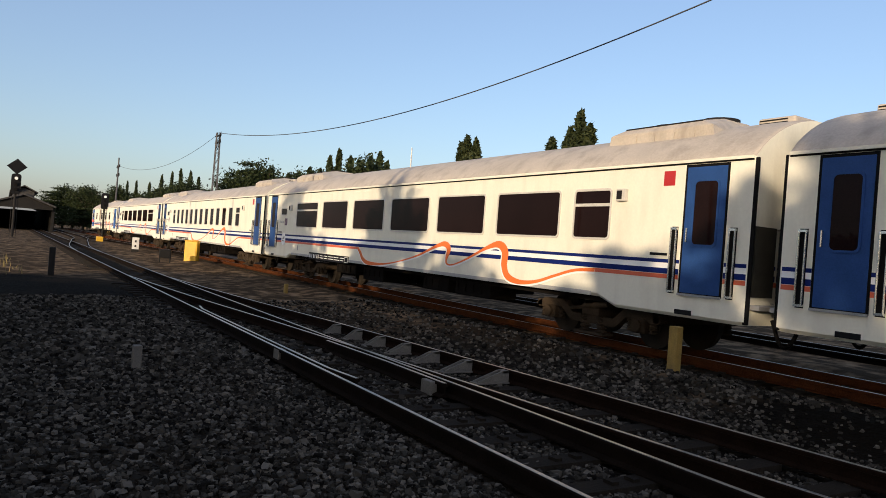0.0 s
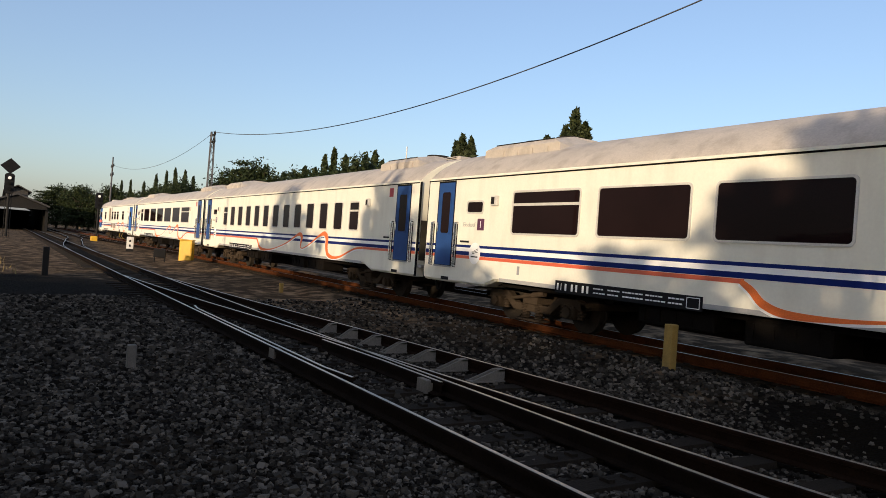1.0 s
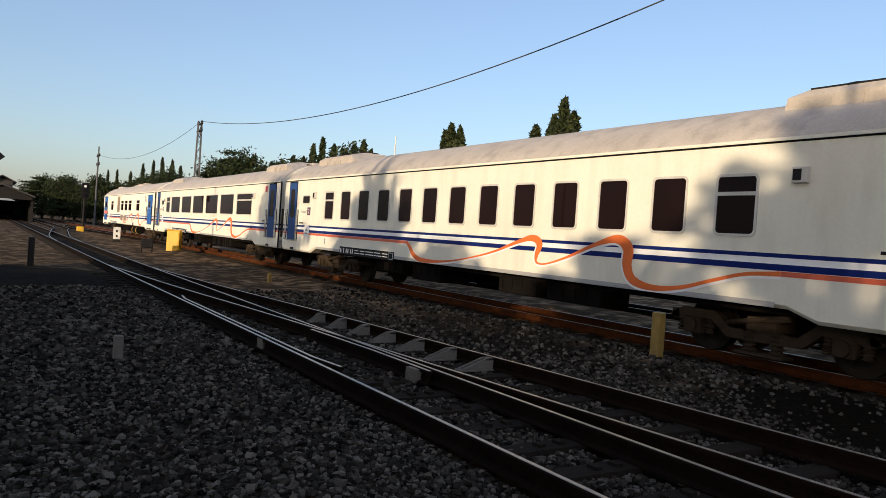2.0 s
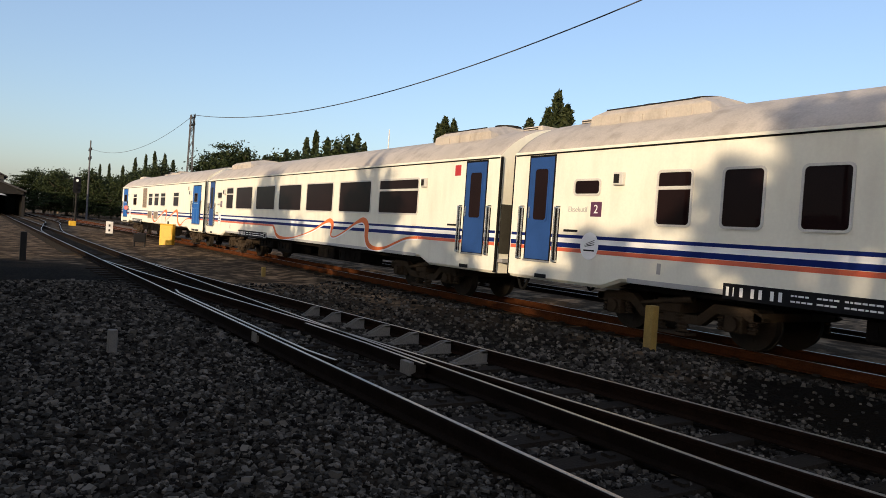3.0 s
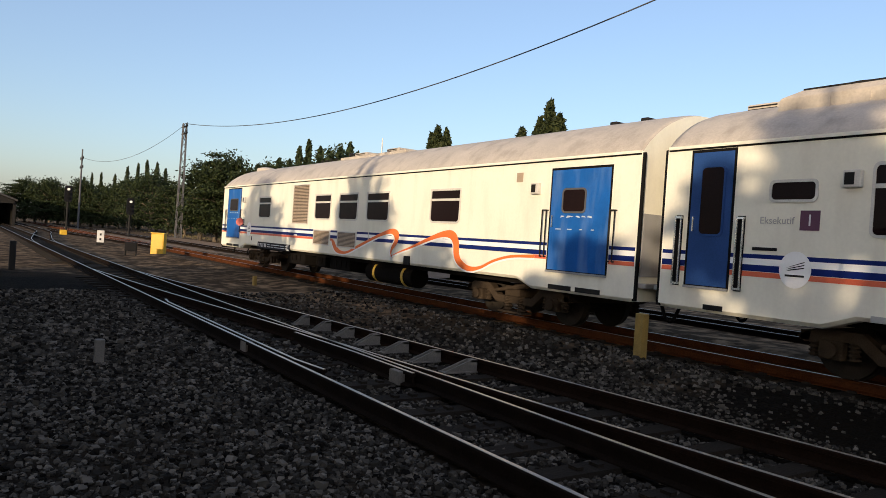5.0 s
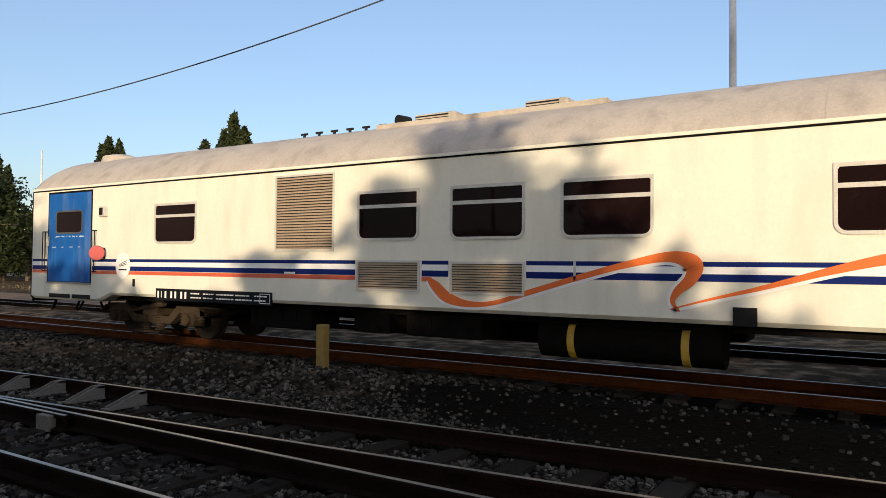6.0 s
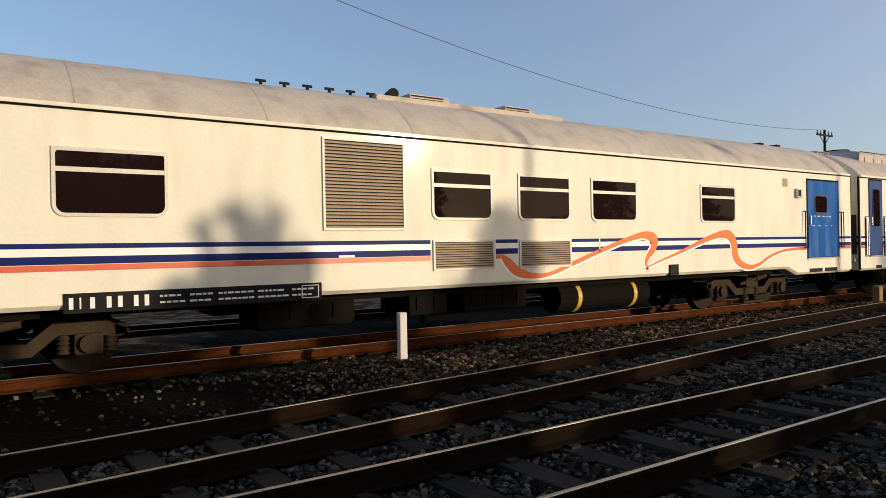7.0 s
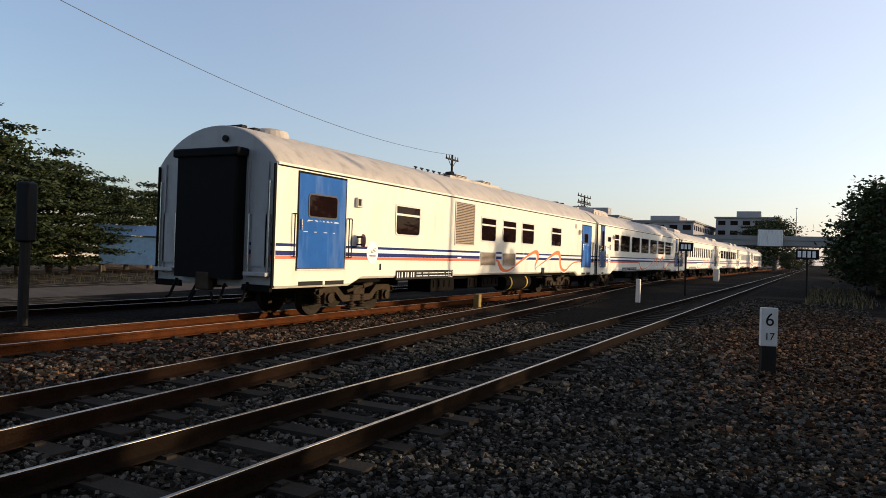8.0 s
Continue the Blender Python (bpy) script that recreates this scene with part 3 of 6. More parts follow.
def coach_outline(low, drop=0.0, crown=CROWN):
    """Half ring of the body from one lower edge over the roof to the other."""
    pts = [(-HALF + 0.05, low), (-HALF, low + 0.05), (-HALF, 1.15), (-HALF, 1.6), (-HALF, 2.3), (-HALF, GUTTER - 0.06), (-HALF + 0.01, GUTTER)]
    roof = []
    rise = crown - drop - GUTTER
    rad = (HALF ** 2 + rise ** 2) / (2 * rise)
    wide = math.asin((HALF - 0.01) / rad)
    for k in range(1, 9):
        a = wide * (1 - k / 9)
        roof.append((-rad * math.sin(a), crown - drop - rad + rad * math.cos(a)))
    half = pts + roof
    return half + [(0.0, crown - drop)] + [(-y, z) for y, z in half[::-1]]


def coach_body(length, coach, crown=CROWN, tail=False):
    stations = [(0.0, 0.67, 0.035), (0.10, 0.66, 0.012), (0.45, 0.66, 0.0), (2.35, 0.66, 0.0), (2.75, 0.80, 0.0), (6, 0.80, 0.0)]
    st = stations + [(length - x, z, d) for x, z, d in stations[::-1]]
    bm = bmesh.new()
    rows = [[bm.verts.new((x, y, z)) for y, z in coach_outline(low, d, crown)] for x, low, d in st]
    k = len(rows[0])
    sides, tops = [], []
    for r, q in zip(rows, rows[1:]):
        for i in range(k):
            f = bm.faces.new((r[i], r[(i + 1) % k], q[(i + 1) % k], q[i]))
            (tops if 6 <= i <= k - 8 else sides).append(f)
    ends = [bm.faces.new(rows[0][::-1]), bm.faces.new(rows[-1])]
    for f in tops:
        f.material_index, f.smooth = 1, True
    ends[0].material_index, ends[1].material_index = (2, 0) if tail else (0, 0)
    body = part("body", bm, M_BODY, coach, "cream-white painted steel coach body")
    body.data.materials.append(M_ROOF)
    body.data.materials.append(M_GREY)
    # gutter along the eaves, with a black strip for the shade below it
    for s in (-1, 1):
        bm = bmesh.new()
        box(bm, 0.02, length - 0.02, s * HALF - 0.022, s * HALF + 0.022, GUTTER - 0.03, GUTTER + 0.012)
        part("rain_gutter", bm, M_BODY, body)
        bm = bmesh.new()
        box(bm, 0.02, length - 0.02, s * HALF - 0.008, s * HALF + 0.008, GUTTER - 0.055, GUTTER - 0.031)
        part("gutter_painted_shadow", bm, M_BLACK, body)
    # roof weld seams
    for x in steps(2.2, length - 2, 2.1):
        bm = bmesh.new()
        o = coach_outline(0.8, 0.0, crown)[6:-6]
        lo = [bm.verts.new((x - 0.006, y * 1.003, z + 0.003)) for y, z in o]
        hi = [bm.verts.new((x + 0.006, y * 1.003, z + 0.003)) for y, z in o]
        for i in range(len(o) - 1):
            bm.faces.new((lo[i], lo[i + 1], hi[i + 1], hi[i]))
        part("roof_seam", bm, M_ROOF, body)
    return body


def slab(bm, x0, x1, z0, z1, proud, s=-1, depth=0.01):
    a, b = s * (HALF - depth), s * (HALF + proud)
    box(bm, x0, x1, min(a, b), max(a, b), z0, z1)


def stripes(coach, spans, red_spans):
    for s in (-1, 1):
        for x0, x1 in spans:
            for name, z0, z1, mt in (("blue_stripe", 1.431, 1.485, M_STRIPE_BLUE), ("white_stripe", 1.350, 1.431, M_STRIPE_WHITE), ("blue_stripe", 1.268, 1.350, M_STRIPE_BLUE)):
                bm = bmesh.new()
                slab(bm, x0, x1, z0, z1, 0.003, s)
                part(name, bm, mt, coach)
        for x0, x1 in red_spans:
            bm = bmesh.new()
            slab(bm, x0, x1, 1.198, 1.262, 0.003, s)
            part("red_stripe", bm, M_STRIPE_RED, coach)


def ribbon(coach, points):
    """points: along, up, width."""
    line = glide(points, 8)
    for proud, grow, name, mt in ((0.005, 0.035, "ribbon_border", M_STRIPE_WHITE), (0.008, 0.0, "ribbon", M_RIBBON)):
        for s in (-1, 1):
            bm = bmesh.new()
            rows = []
            for i, p in enumerate(line):
                d = (line[min(i + 1, len(line) - 1)] - line[max(i - 1, 0)])
                nrm = Vector((-d.y, d.x)).normalized()
                w = max(p.z, 0.012) / 2 + (grow if grow and nrm.y > -2 else 0)
                up, dn = Vector((p.x, p.y)) + nrm * max(p.z, 0.012) / 2, Vector((p.x, p.y)) - nrm * w
                rows.append([bm.verts.new((q.x, s * (HALF + e), max(q.y, 0.805))) for q in (up, dn) for e in (proud, -0.004)])
            for a, b in zip(rows, rows[1:]):
                for i, j in ((0, 2), (2, 3), (3, 1), (1, 0)):
                    bm.faces.new((a[i], a[j], b[j], b[i]))
            part(name, bm, mt, coach, "flowing orange ribbon painted along the side" if name == "ribbon" else "")


def window(coach, x0, x1, z0, z1, bar=False, radius=0.07, flat_top=False, border=0.034):
    for s in (-1, 1):
        a, b = sorted((s * (HALF - 0.01), s * (HALF + 0.016)))
        bm = bmesh.new()
        out, inn = rounded(x0, x1, z0, z1, radius), rounded(x0 + border, x1 - border, z0 + border, z1 - border, radius * 0.7)
        if flat_top:
            half = (z0 + z1) / 2
            out = [((x1 if x > (x0 + x1) / 2 else x0), z1) if z > half else (x, z) for x, z in out]
            inn = [((x1 - border if x > (x0 + x1) / 2 else x0 + border), z1 - border * 0.6) if z > half else (x, z) for x, z in inn]
        ring(bm, out, inn, a, b)
        fr = part("window", bm, M_FRAME, coach, "aluminium window frame with dark tinted glass")
        bm = bmesh.new()
        a, b = sorted((s * (HALF - 0.01), s * (HALF + 0.004)))
        prism(bm, rounded(x0 + border * 0.8, x1 - border * 0.8, z0 + border * 0.8, z1 - border * 0.5, radius * 0.7), a, b)
        part("pane", bm, M_GLASS, fr, "dark tinted glass")
        if bar:
            zc = z1 - (z1 - z0) * 0.32
            bm = bmesh.new()
            a, b = sorted((s * HALF, s * (HALF + 0.014)))
            box(bm, x0 + border, x1 - border, a, b, zc - 0.025, zc + 0.025)
            part("sash_bar", bm, M_FRAME, fr)
            bm = bmesh.new()
            box(bm, x0 + border, x1 - border, a, b, z1 - border * 0.6 - 0.02, z1 - border * 0.5)
            part("sash_bar", bm, M_FRAME, fr)


def side_door(coach, x0, x1, z0=1.02, z1=2.83, wide=False, pane=None):
    for s in (-1, 1):
        a, b = sorted((s * (HALF - 0.01), s * (HALF + 0.006)))
        bm = bmesh.new()
        box(bm, x0 - 0.035, x1 + 0.035, a, b, z0 - 0.03, z1 + 0.04)
        fr = part("door_frame", bm, M_BLACK, coach, "dark rubber door seal")
        a, b = sorted((s * (HALF - 0.01), s * (HALF + 0.012)))
        bm = bmesh.new()
        box(bm, x0, x1, a, b, z0, z1, 0.004)
        part("door", bm, M_DOOR if wide else M_DOOR_DARK, fr, "blue painted coach door")
        px0, px1, pz0, pz1 = pane or (x0 + 0.16, x1 - 0.13, 1.72, 2.62)
        a, b = sorted((s * HALF, s * (HALF + 0.022)))
        bm = bmesh.new()
        ring(bm, rounded(px0 - 0.03, px1 + 0.03, pz0 - 0.03, pz1 + 0.03, 0.08), rounded(px0, px1, pz0, pz1, 0.06), a, b)
        part("door_window_frame", bm, M_POLE if wide else M_DOOR_DARK, fr)
        a, b = sorted((s * HALF, s * (HALF + 0.0155)))
        bm = bmesh.new()
        prism(bm, rounded(px0, px1, pz0, pz1, 0.06), a, b)
        part("door_pane", bm, M_GLASS, fr)
        bm = bmesh.new()
        a, b = sorted((s * HALF, s * (HALF + 0.03)))
        box(bm, x0 - 0.03, x1 + 0.03, a, b, z0 - 0.045, z0 - 0.012)
        part("door_sill", bm, M_STEEL, fr)
        if wide:
            # pale scuffs and painted reflections below the window and along the middle rail
            rs = random.Random(int(x0 * 100))
            a, b = sorted((s * HALF, s * (HALF + 0.0135)))
            q = px0 - 0.05
            while q < px1 + 0.10:
                w = rs.uniform(0.05, 0.2)
                bm = bmesh.new()
                prism(bm, [(q, pz0 - 0.10 + rs.uniform(-0.01, 0.02)), (q + w, pz0 - 0.10 + rs.uniform(-0.01, 0.02)), (q + w * 0.8, pz0 - 0.075), (q + w * 0.2, pz0 - 0.07)], a, b)
                part("scuff_or_glint", bm, M_SCUFF_GLINT, fr, "pale scuff with a painted-in reflection")
                q += w + rs.uniform(0.02, 0.06)
            q = x0 + 0.15
            while q < x1 - 0.3:
                w = rs.uniform(0.06, 0.14)
                bm = bmesh.new()
                box(bm, q, q + w, a, b, pz0 - 0.305, pz0 - 0.29)
                part("scuff_or_glint", bm, M_SCUFF_GLINT, fr, "pale scuff with a painted-in reflection")
                q += w + rs.uniform(0.14, 0.3)
        hx = x0 + 0.07
        bm = bmesh.new()
        tube(bm, (hx, s * (HALF + 0.04), 1.75), (hx, s * (HALF + 0.04), 1.95), 0.012, seg=8)
        for hz in (1.76, 1.94):
            tube(bm, (hx, s * HALF, hz), (hx, s * (HALF + 0.04), hz), 0.01, seg=6)
        part("door_handle", bm, M_CHROME, fr)


def handrail(coach, x, z0, z1, flat=False):
    """A grab rail standing off the side beside a door."""
    for s in (-1, 1):
        bm = bmesh.new()
        if flat:
            a, b = sorted((s * (HALF - 0.005), s * (HALF + 0.006)))
            box(bm, x - 0.055, x + 0.055, a, b, z0 - 0.03, z1 + 0.03)
            back = part("handrail_recess", bm, M_BLACK, coach, "dark recess behind a steel grab rail")
            bm = bmesh.new()
            for dx in (-0.045, 0.045):
                tube(bm, (x + dx, s * (HALF + 0.035), z0), (x + dx, s * (HALF + 0.035), z1), 0.013, seg=8)
            for z in (z0, z1):
                box(bm, x - 0.055, x + 0.055, min(s * HALF, s * (HALF + 0.045)), max(s * HALF, s * (HALF + 0.045)), z - 0.015, z + 0.015)
            part("handrail", bm, M_CHROME, back, "steel grab rail")
        else:
            for dx in (-0.05, 0.05):
                tube(bm, (x + dx, s * (HALF + 0.05), z0), (x + dx, s * (HALF + 0.05), z1), 0.011, seg=8)
                for z in (z0, z1):
                    tube(bm, (x + dx, s * HALF, z), (x + dx, s * (HALF + 0.055), z), 0.011, seg=6)
            tube(bm, (x - 0.05, s * (HALF + 0.05), z1), (x + 0.05, s * (HALF + 0.05), z1), 0.011, seg=8)
            part("handrail", bm, M_DARK, coach, "dark steel grab rail")


def louvre(coach, x0, x1, z0, z1, n):
    for s in (-1, 1):
        bm = bmesh.new()
        slab(bm, x0, x1, z0, z1, 0.004, s)
        back = part("louvre_panel", bm, M_DARK, coach, "slatted metal ventilation grille")
        bm = bmesh.new()
        a, b = sorted((s * HALF, s * (HALF + 0.02)))
        ring(bm, [(x0 - 0.03, z0 - 0.03), (x1 + 0.03, z0 - 0.03), (x1 + 0.03, z1 + 0.03), (x0 - 0.03, z1 + 0.03)], [(x0, z0), (x1, z0), (x1, z1), (x0, z1)], a, b)
        part("louvre_frame", bm, M_FRAME, back)
        h = (z1 - z0) / n
        bm = bmesh.new()
        prism(bm, [(s * (HALF + 0.003), 0.0), (s * (HALF + 0.022), 0.0), (s * (HALF + 0.018), 0.35 * h), (s * (HALF + 0.003), h * 0.72)], x0, x1, "x")
        me = finish(bm, "slat", M_LOUVRE)
        for k in range(n):
            ob = new("slat", me)
            ob.parent = back
            ob.matrix_basis = pose(0, 0, z0 + h * k)


def plate(coach, name, x0, x1, z0, z1, mt, proud=0.006, label="", s=-1):
    bm = bmesh.new()
    slab(bm, x0, x1, z0, z1, proud, s)
    return part(name, bm, mt, coach, label)


def data_panel(coach, x0, x1):
    """The black strip with white lettering, as plain bars, low on the side."""
    for s in (-1, 1):
        p = plate(coach, "data_panel", x0, x1, 0.755, 0.965, M_BLACKPAINT, 0.012, "black panel with white lettering", s)
        bm = bmesh.new()
        x = x0 + 0.05
        rs = random.Random(3)
        for w in (0.08, 0.03, 0, 0.09, 0, 0.09, 0.09, 0, 0.09, 0.09):
            if w:
                slab(bm, x, x + w * 0.52, 0.80, 0.92, 0.015, s, -0.01)
            x += (w or 0.03) + 0.02
        x += 0.05
        while x < x1 - 0.3:
            w = rs.uniform(0.22, 0.45)
            for zz in (0.815, 0.885):
                q = x
                while q < x + w - 0.05:
                    e = rs.uniform(0.03, 0.08)
                    slab(bm, q, q + e, zz, zz + 0.022, 0.015, s, -0.01)
                    q += e + 0.015
            x += w + 0.05
        ring(bm, [(x1 - 0.27, 0.78), (x1 - 0.04, 0.78), (x1 - 0.04, 0.94), (x1 - 0.27, 0.94)], [(x1 - 0.26, 0.79), (x1 - 0.05, 0.79), (x1 - 0.05, 0.93), (x1 - 0.26, 0.93)], s * HALF, s * (HALF + 0.015))
        tagged(part("panel_lettering", bm, M_WHITEPAINT, p), kind="stuff")


def emblem(coach, x, z, r=0.2):
    for s in (-1, 1):
        bm = bmesh.new()
        a, b = sorted((s * (HALF - 0.01), s * (HALF + 0.009)))
        prism(bm, [(x + r * math.cos(2 * math.pi * k / 28), z + r * 1.12 * math.sin(2 * math.pi * k / 28)) for k in range(28)], a, b)
        p = part("emblem", bm, M_STRIPE_WHITE, coach, "round white emblem with grey swoosh bars")
        bm = bmesh.new()
        a, b = sorted((s * HALF, s * (HALF + 0.012)))
        for k in range(3):
            prism(bm, [(x - 0.11, z + 0.02 - 0.02 * k), (x + 0.11, z + 0.09 - 0.035 * k), (x + 0.12, z + 0.105 - 0.035 * k), (x - 0.05, z + 0.045 - 0.02 * k)], a, b)
        box(bm, x - 0.12, x + 0.12, a, b, z - 0.085, z - 0.06)
        part("emblem_bars", bm, M_DARK, p)


def side_lamp(coach, x, z):
    for s in (-1, 1):
        bm = bmesh.new()
        a, b = sorted((s * (HALF - 0.01), s * (HALF + 0.07)))
        box(bm, x - 0.1, x + 0.1, a, b, z - 0.1, z + 0.1, 0.012)
        body = part("side_lamp", bm, M_FRAME, coach, "small square lamp housing on the side")
        bm = bmesh.new()
        a, b = sorted((s * (HALF + 0.05), s * (HALF + 0.074)))
        box(bm, x - 0.08, x + 0.03, a, b, z - 0.07, z + 0.07)
        part("lamp_lens", bm, M_DARK, body)


def axle():
    bm = bmesh.new()
    tube(bm, (0, -0.75, 0), (0, 0.75, 0), 0.065, seg=10)
    for s in (-1, 1):
        y = s * 0.545
        tube(bm, (0, y - 0.06, 0), (0, y + 0.06, 0), 0.385, seg=28)
        tube(bm, (0, y - s * 0.085, 0), (0, y - s * 0.055, 0), 0.41, seg=28)
        tube(bm, (0, y + s * 0.055, 0), (0, y + s * 0.075, 0), 0.13, seg=14)
        for k in range(4):
            a = k * math.pi / 2
            box(bm, 0.24 * math.cos(a) - 0.03, 0.24 * math.cos(a) + 0.03, y + s * 0.062 - 0.006, y + s * 0.062 + 0.006, 0.24 * math.sin(a) - 0.03, 0.24 * math.sin(a) + 0.03)
    return finish(bm, "wheelset", M_WHEEL)


AXLE = axle()
WHEELSETS = []


def spring(bm, x, y, z0, z1, r, turns=5):
    """A coil spring as one turned, ribbed column."""
    n, seg, rows = turns * 4, 12, []
    for k in range(n + 1):
        q = r * (1.0 if k % 4 in (1, 2) else 0.72)
        rows.append([bm.verts.new((x + q * math.cos(2 * math.pi * i / seg), y + q * math.sin(2 * math.pi * i / seg), z0 + (z1 - z0) * k / n)) for i in range(seg)])
    for a, b in zip(rows, rows[1:]):
        for i in range(seg):
            bm.faces.new((a[i], a[(i + 1) % seg], b[(i + 1) % seg], b[i]))
    bm.faces.new(rows[0][::-1])
    bm.faces.new(rows[-1])


def bogie(coach, x):
    bm = bmesh.new()
    for s in (-1, 1):
        y0, y1 = sorted((s * 0.86, s * 1.0))
        prism(bm, [(-1.55, 0.50), (-1.30, 0.62), (-0.75, 0.62), (-0.5, 0.42), (0.5, 0.42), (0.75, 0.62), (1.30, 0.62), (1.55, 0.50), (1.45, 0.44), (0.82, 0.50), (0.55, 0.28), (-0.55, 0.28), (-0.82, 0.50), (-1.45, 0.44)], y0, y1)
    box(bm, -0.22, 0.22, -1.05, 1.05, 0.42, 0.62, 0.02)
    box(bm, -1.5, -1.38, -1.0, 1.0, 0.46, 0.58)
    box(bm, 1.38, 1.5, -1.0, 1.0, 0.46, 0.58)
    frame_part = part("bogie", bm, M_BOGIE, coach, "dusty steel bogie frame")
    frame_part.matrix_basis = pose(x, 0, 0)
    for s in (-1, 1):
        for w in (-1.1, 1.1):
            bm = bmesh.new()
            box(bm, w - 0.15, w + 0.15, s * 0.93 - 0.12, s * 0.93 + 0.12, 0.26, 0.50, 0.03)
            tube(bm, (w, s * 1.04, 0.385), (w, s * 1.10, 0.385), 0.10, seg=14)
            part("axle_box", bm, M_BOGIE, frame_part)
            for d in (-0.24, 0.24):
                bm = bmesh.new()
                spring(bm, w + d, s * 0.93, 0.27, 0.53, 0.075)
                part("coil_spring", bm, M_BOGIE, frame_part)
        for d in (-0.2, 0.2):
            bm = bmesh.new()
            spring(bm, d, s * 0.95, 0.14, 0.44, 0.10)
            part("bolster_spring", bm, M_BOGIE, frame_part)
        bm = bmesh.new()
        box(bm, -0.36, 0.36, s * 0.95 - 0.13, s * 0.95 + 0.13, 0.10, 0.14)
        part("spring_plank", bm, M_BOGIE, frame_part)
        bm = bmesh.new()
        tube(bm, (-0.5, s * 1.06, 0.5), (0.45, s * 1.06, 0.66), 0.035, seg=10)
        tube(bm, (0.1, s * 1.06, 0.6), (0.45, s * 1.06, 0.66), 0.055, seg=10)
        part("damper", bm, M_BOGIE, frame_part)
    for w in (-1.1, 1.1):
        ob = new("wheelset", AXLE)
        ob.parent = frame_part
        WHEELSETS.append((ob, w))


def couplings(coach, length):
    for x, d in ((0.0, -1), (length, 1)):
        bm = bmesh.new()
        a, b = sorted((x - d * 0.3, x + d * 0.22))
        box(bm, a, b, -0.13, 0.13, 0.62, 0.86, 0.02)
        a, b = sorted((x + d * 0.1, x + d * 0.26))
        box(bm, a, b, -0.17, 0.17, 0.58, 0.92, 0.03)
        part("coupler", bm, M_BOGIE, coach)
        # gangway bellows in folds
        bm = bmesh.new()
        rows = []
        for k in range(8):
            g = 0.0 if k % 2 else 0.045
            o = [(-0.72 - g, 0.80), (0.72 + g, 0.80), (0.72 + g, 3.0 + g), (0.6, 3.12 + g), (-0.6, 3.12 + g), (-0.72 - g, 3.0 + g)]
            rows.append([bm.verts.new((x + d * 0.036 * k, y, z)) for y, z in o])
        for r, q in zip(rows, rows[1:]):
            for i in range(6):
                bm.faces.new((r[i], r[(i + 1) % 6], q[(i + 1) % 6], q[i]))
        bm.faces.new(rows[0])
        bm.faces.new(rows[-1])
        part("gangway_bellows", bm, M_BLACK, coach, "folded black rubber gangway bellows")
        for s in (-1, 1):
            bm = bmesh.new()
            pts = glide([(x + d * 0.02, s * 0.9, 0.75), (x + d * 0.16, s * 0.92, 0.45), (x + d * 0.26, s * 0.9, 0.40)], 5)
            for p, q in zip(pts, pts[1:]):
                tube(bm, p, q, 0.028, seg=8)
            part("brake_hose", bm, M_BLACK, coach)
            bm = bmesh.new()
            a, b = sorted((x, x + d * 0.03))
            box(bm, a, b, s * 1.18 - 0.22, s * 1.18 + 0.22, 1.05, 2.0)
            part("end_box", bm, M_END if length < 20.5 else M_GREY, coach, "dark recessed cable locker in the end wall")
            bm = bmesh.new()
            a, b = sorted((x - d * 0.03, x + d * 0.05))
            box(bm, a, b, s * 1.47 - 0.018, s * 1.47 + 0.018, 0.68, GUTTER - 0.02, 0.01)
            part("corner_seal", bm, M_BLACK, coach, "dark rubber strip along the corner")
            bm = bmesh.new()
            tube(bm, (x + d * 0.07, s * 0.93, 0.95), (x + d * 0.07, s * 0.93, 2.0), 0.018, seg=8)
            for z in (0.97, 1.98):
                tube(bm, (x, s * 0.93, z), (x + d * 0.07, s * 0.93, z), 0.015, seg=6)
            part("end_grab_rail", bm, M_CHROME, coach)
            bm = bmesh.new()
            a, b = sorted((x, x + d * 0.16))
            box(bm, a, b, s * 1.16 - 0.26, s * 1.16 + 0.26, 0.88, 0.95, 0.01)
            part("end_step_plate", bm, M_GREY, coach)
            bm = bmesh.new()
            a, b = sorted((x, x + d * 0.008))
            y0, y1 = sorted((s * 0.8, s * 1.42))
            box(bm, a, b, y0, y1, 1.198, 1.262)
            part("end_red_stripe", bm, M_STRIPE_RED, coach)
            bm = bmesh.new()
            a, b = sorted((x, x + d * 0.006))
            for z0, z1 in ((1.431, 1.485), (1.268, 1.35)):
                y0, y1 = sorted((s * 0.9, s * 1.47))
                box(bm, a, b, y0, y1, z0, z1)
            part("end_stripe", bm, M_STRIPE_BLUE, coach)


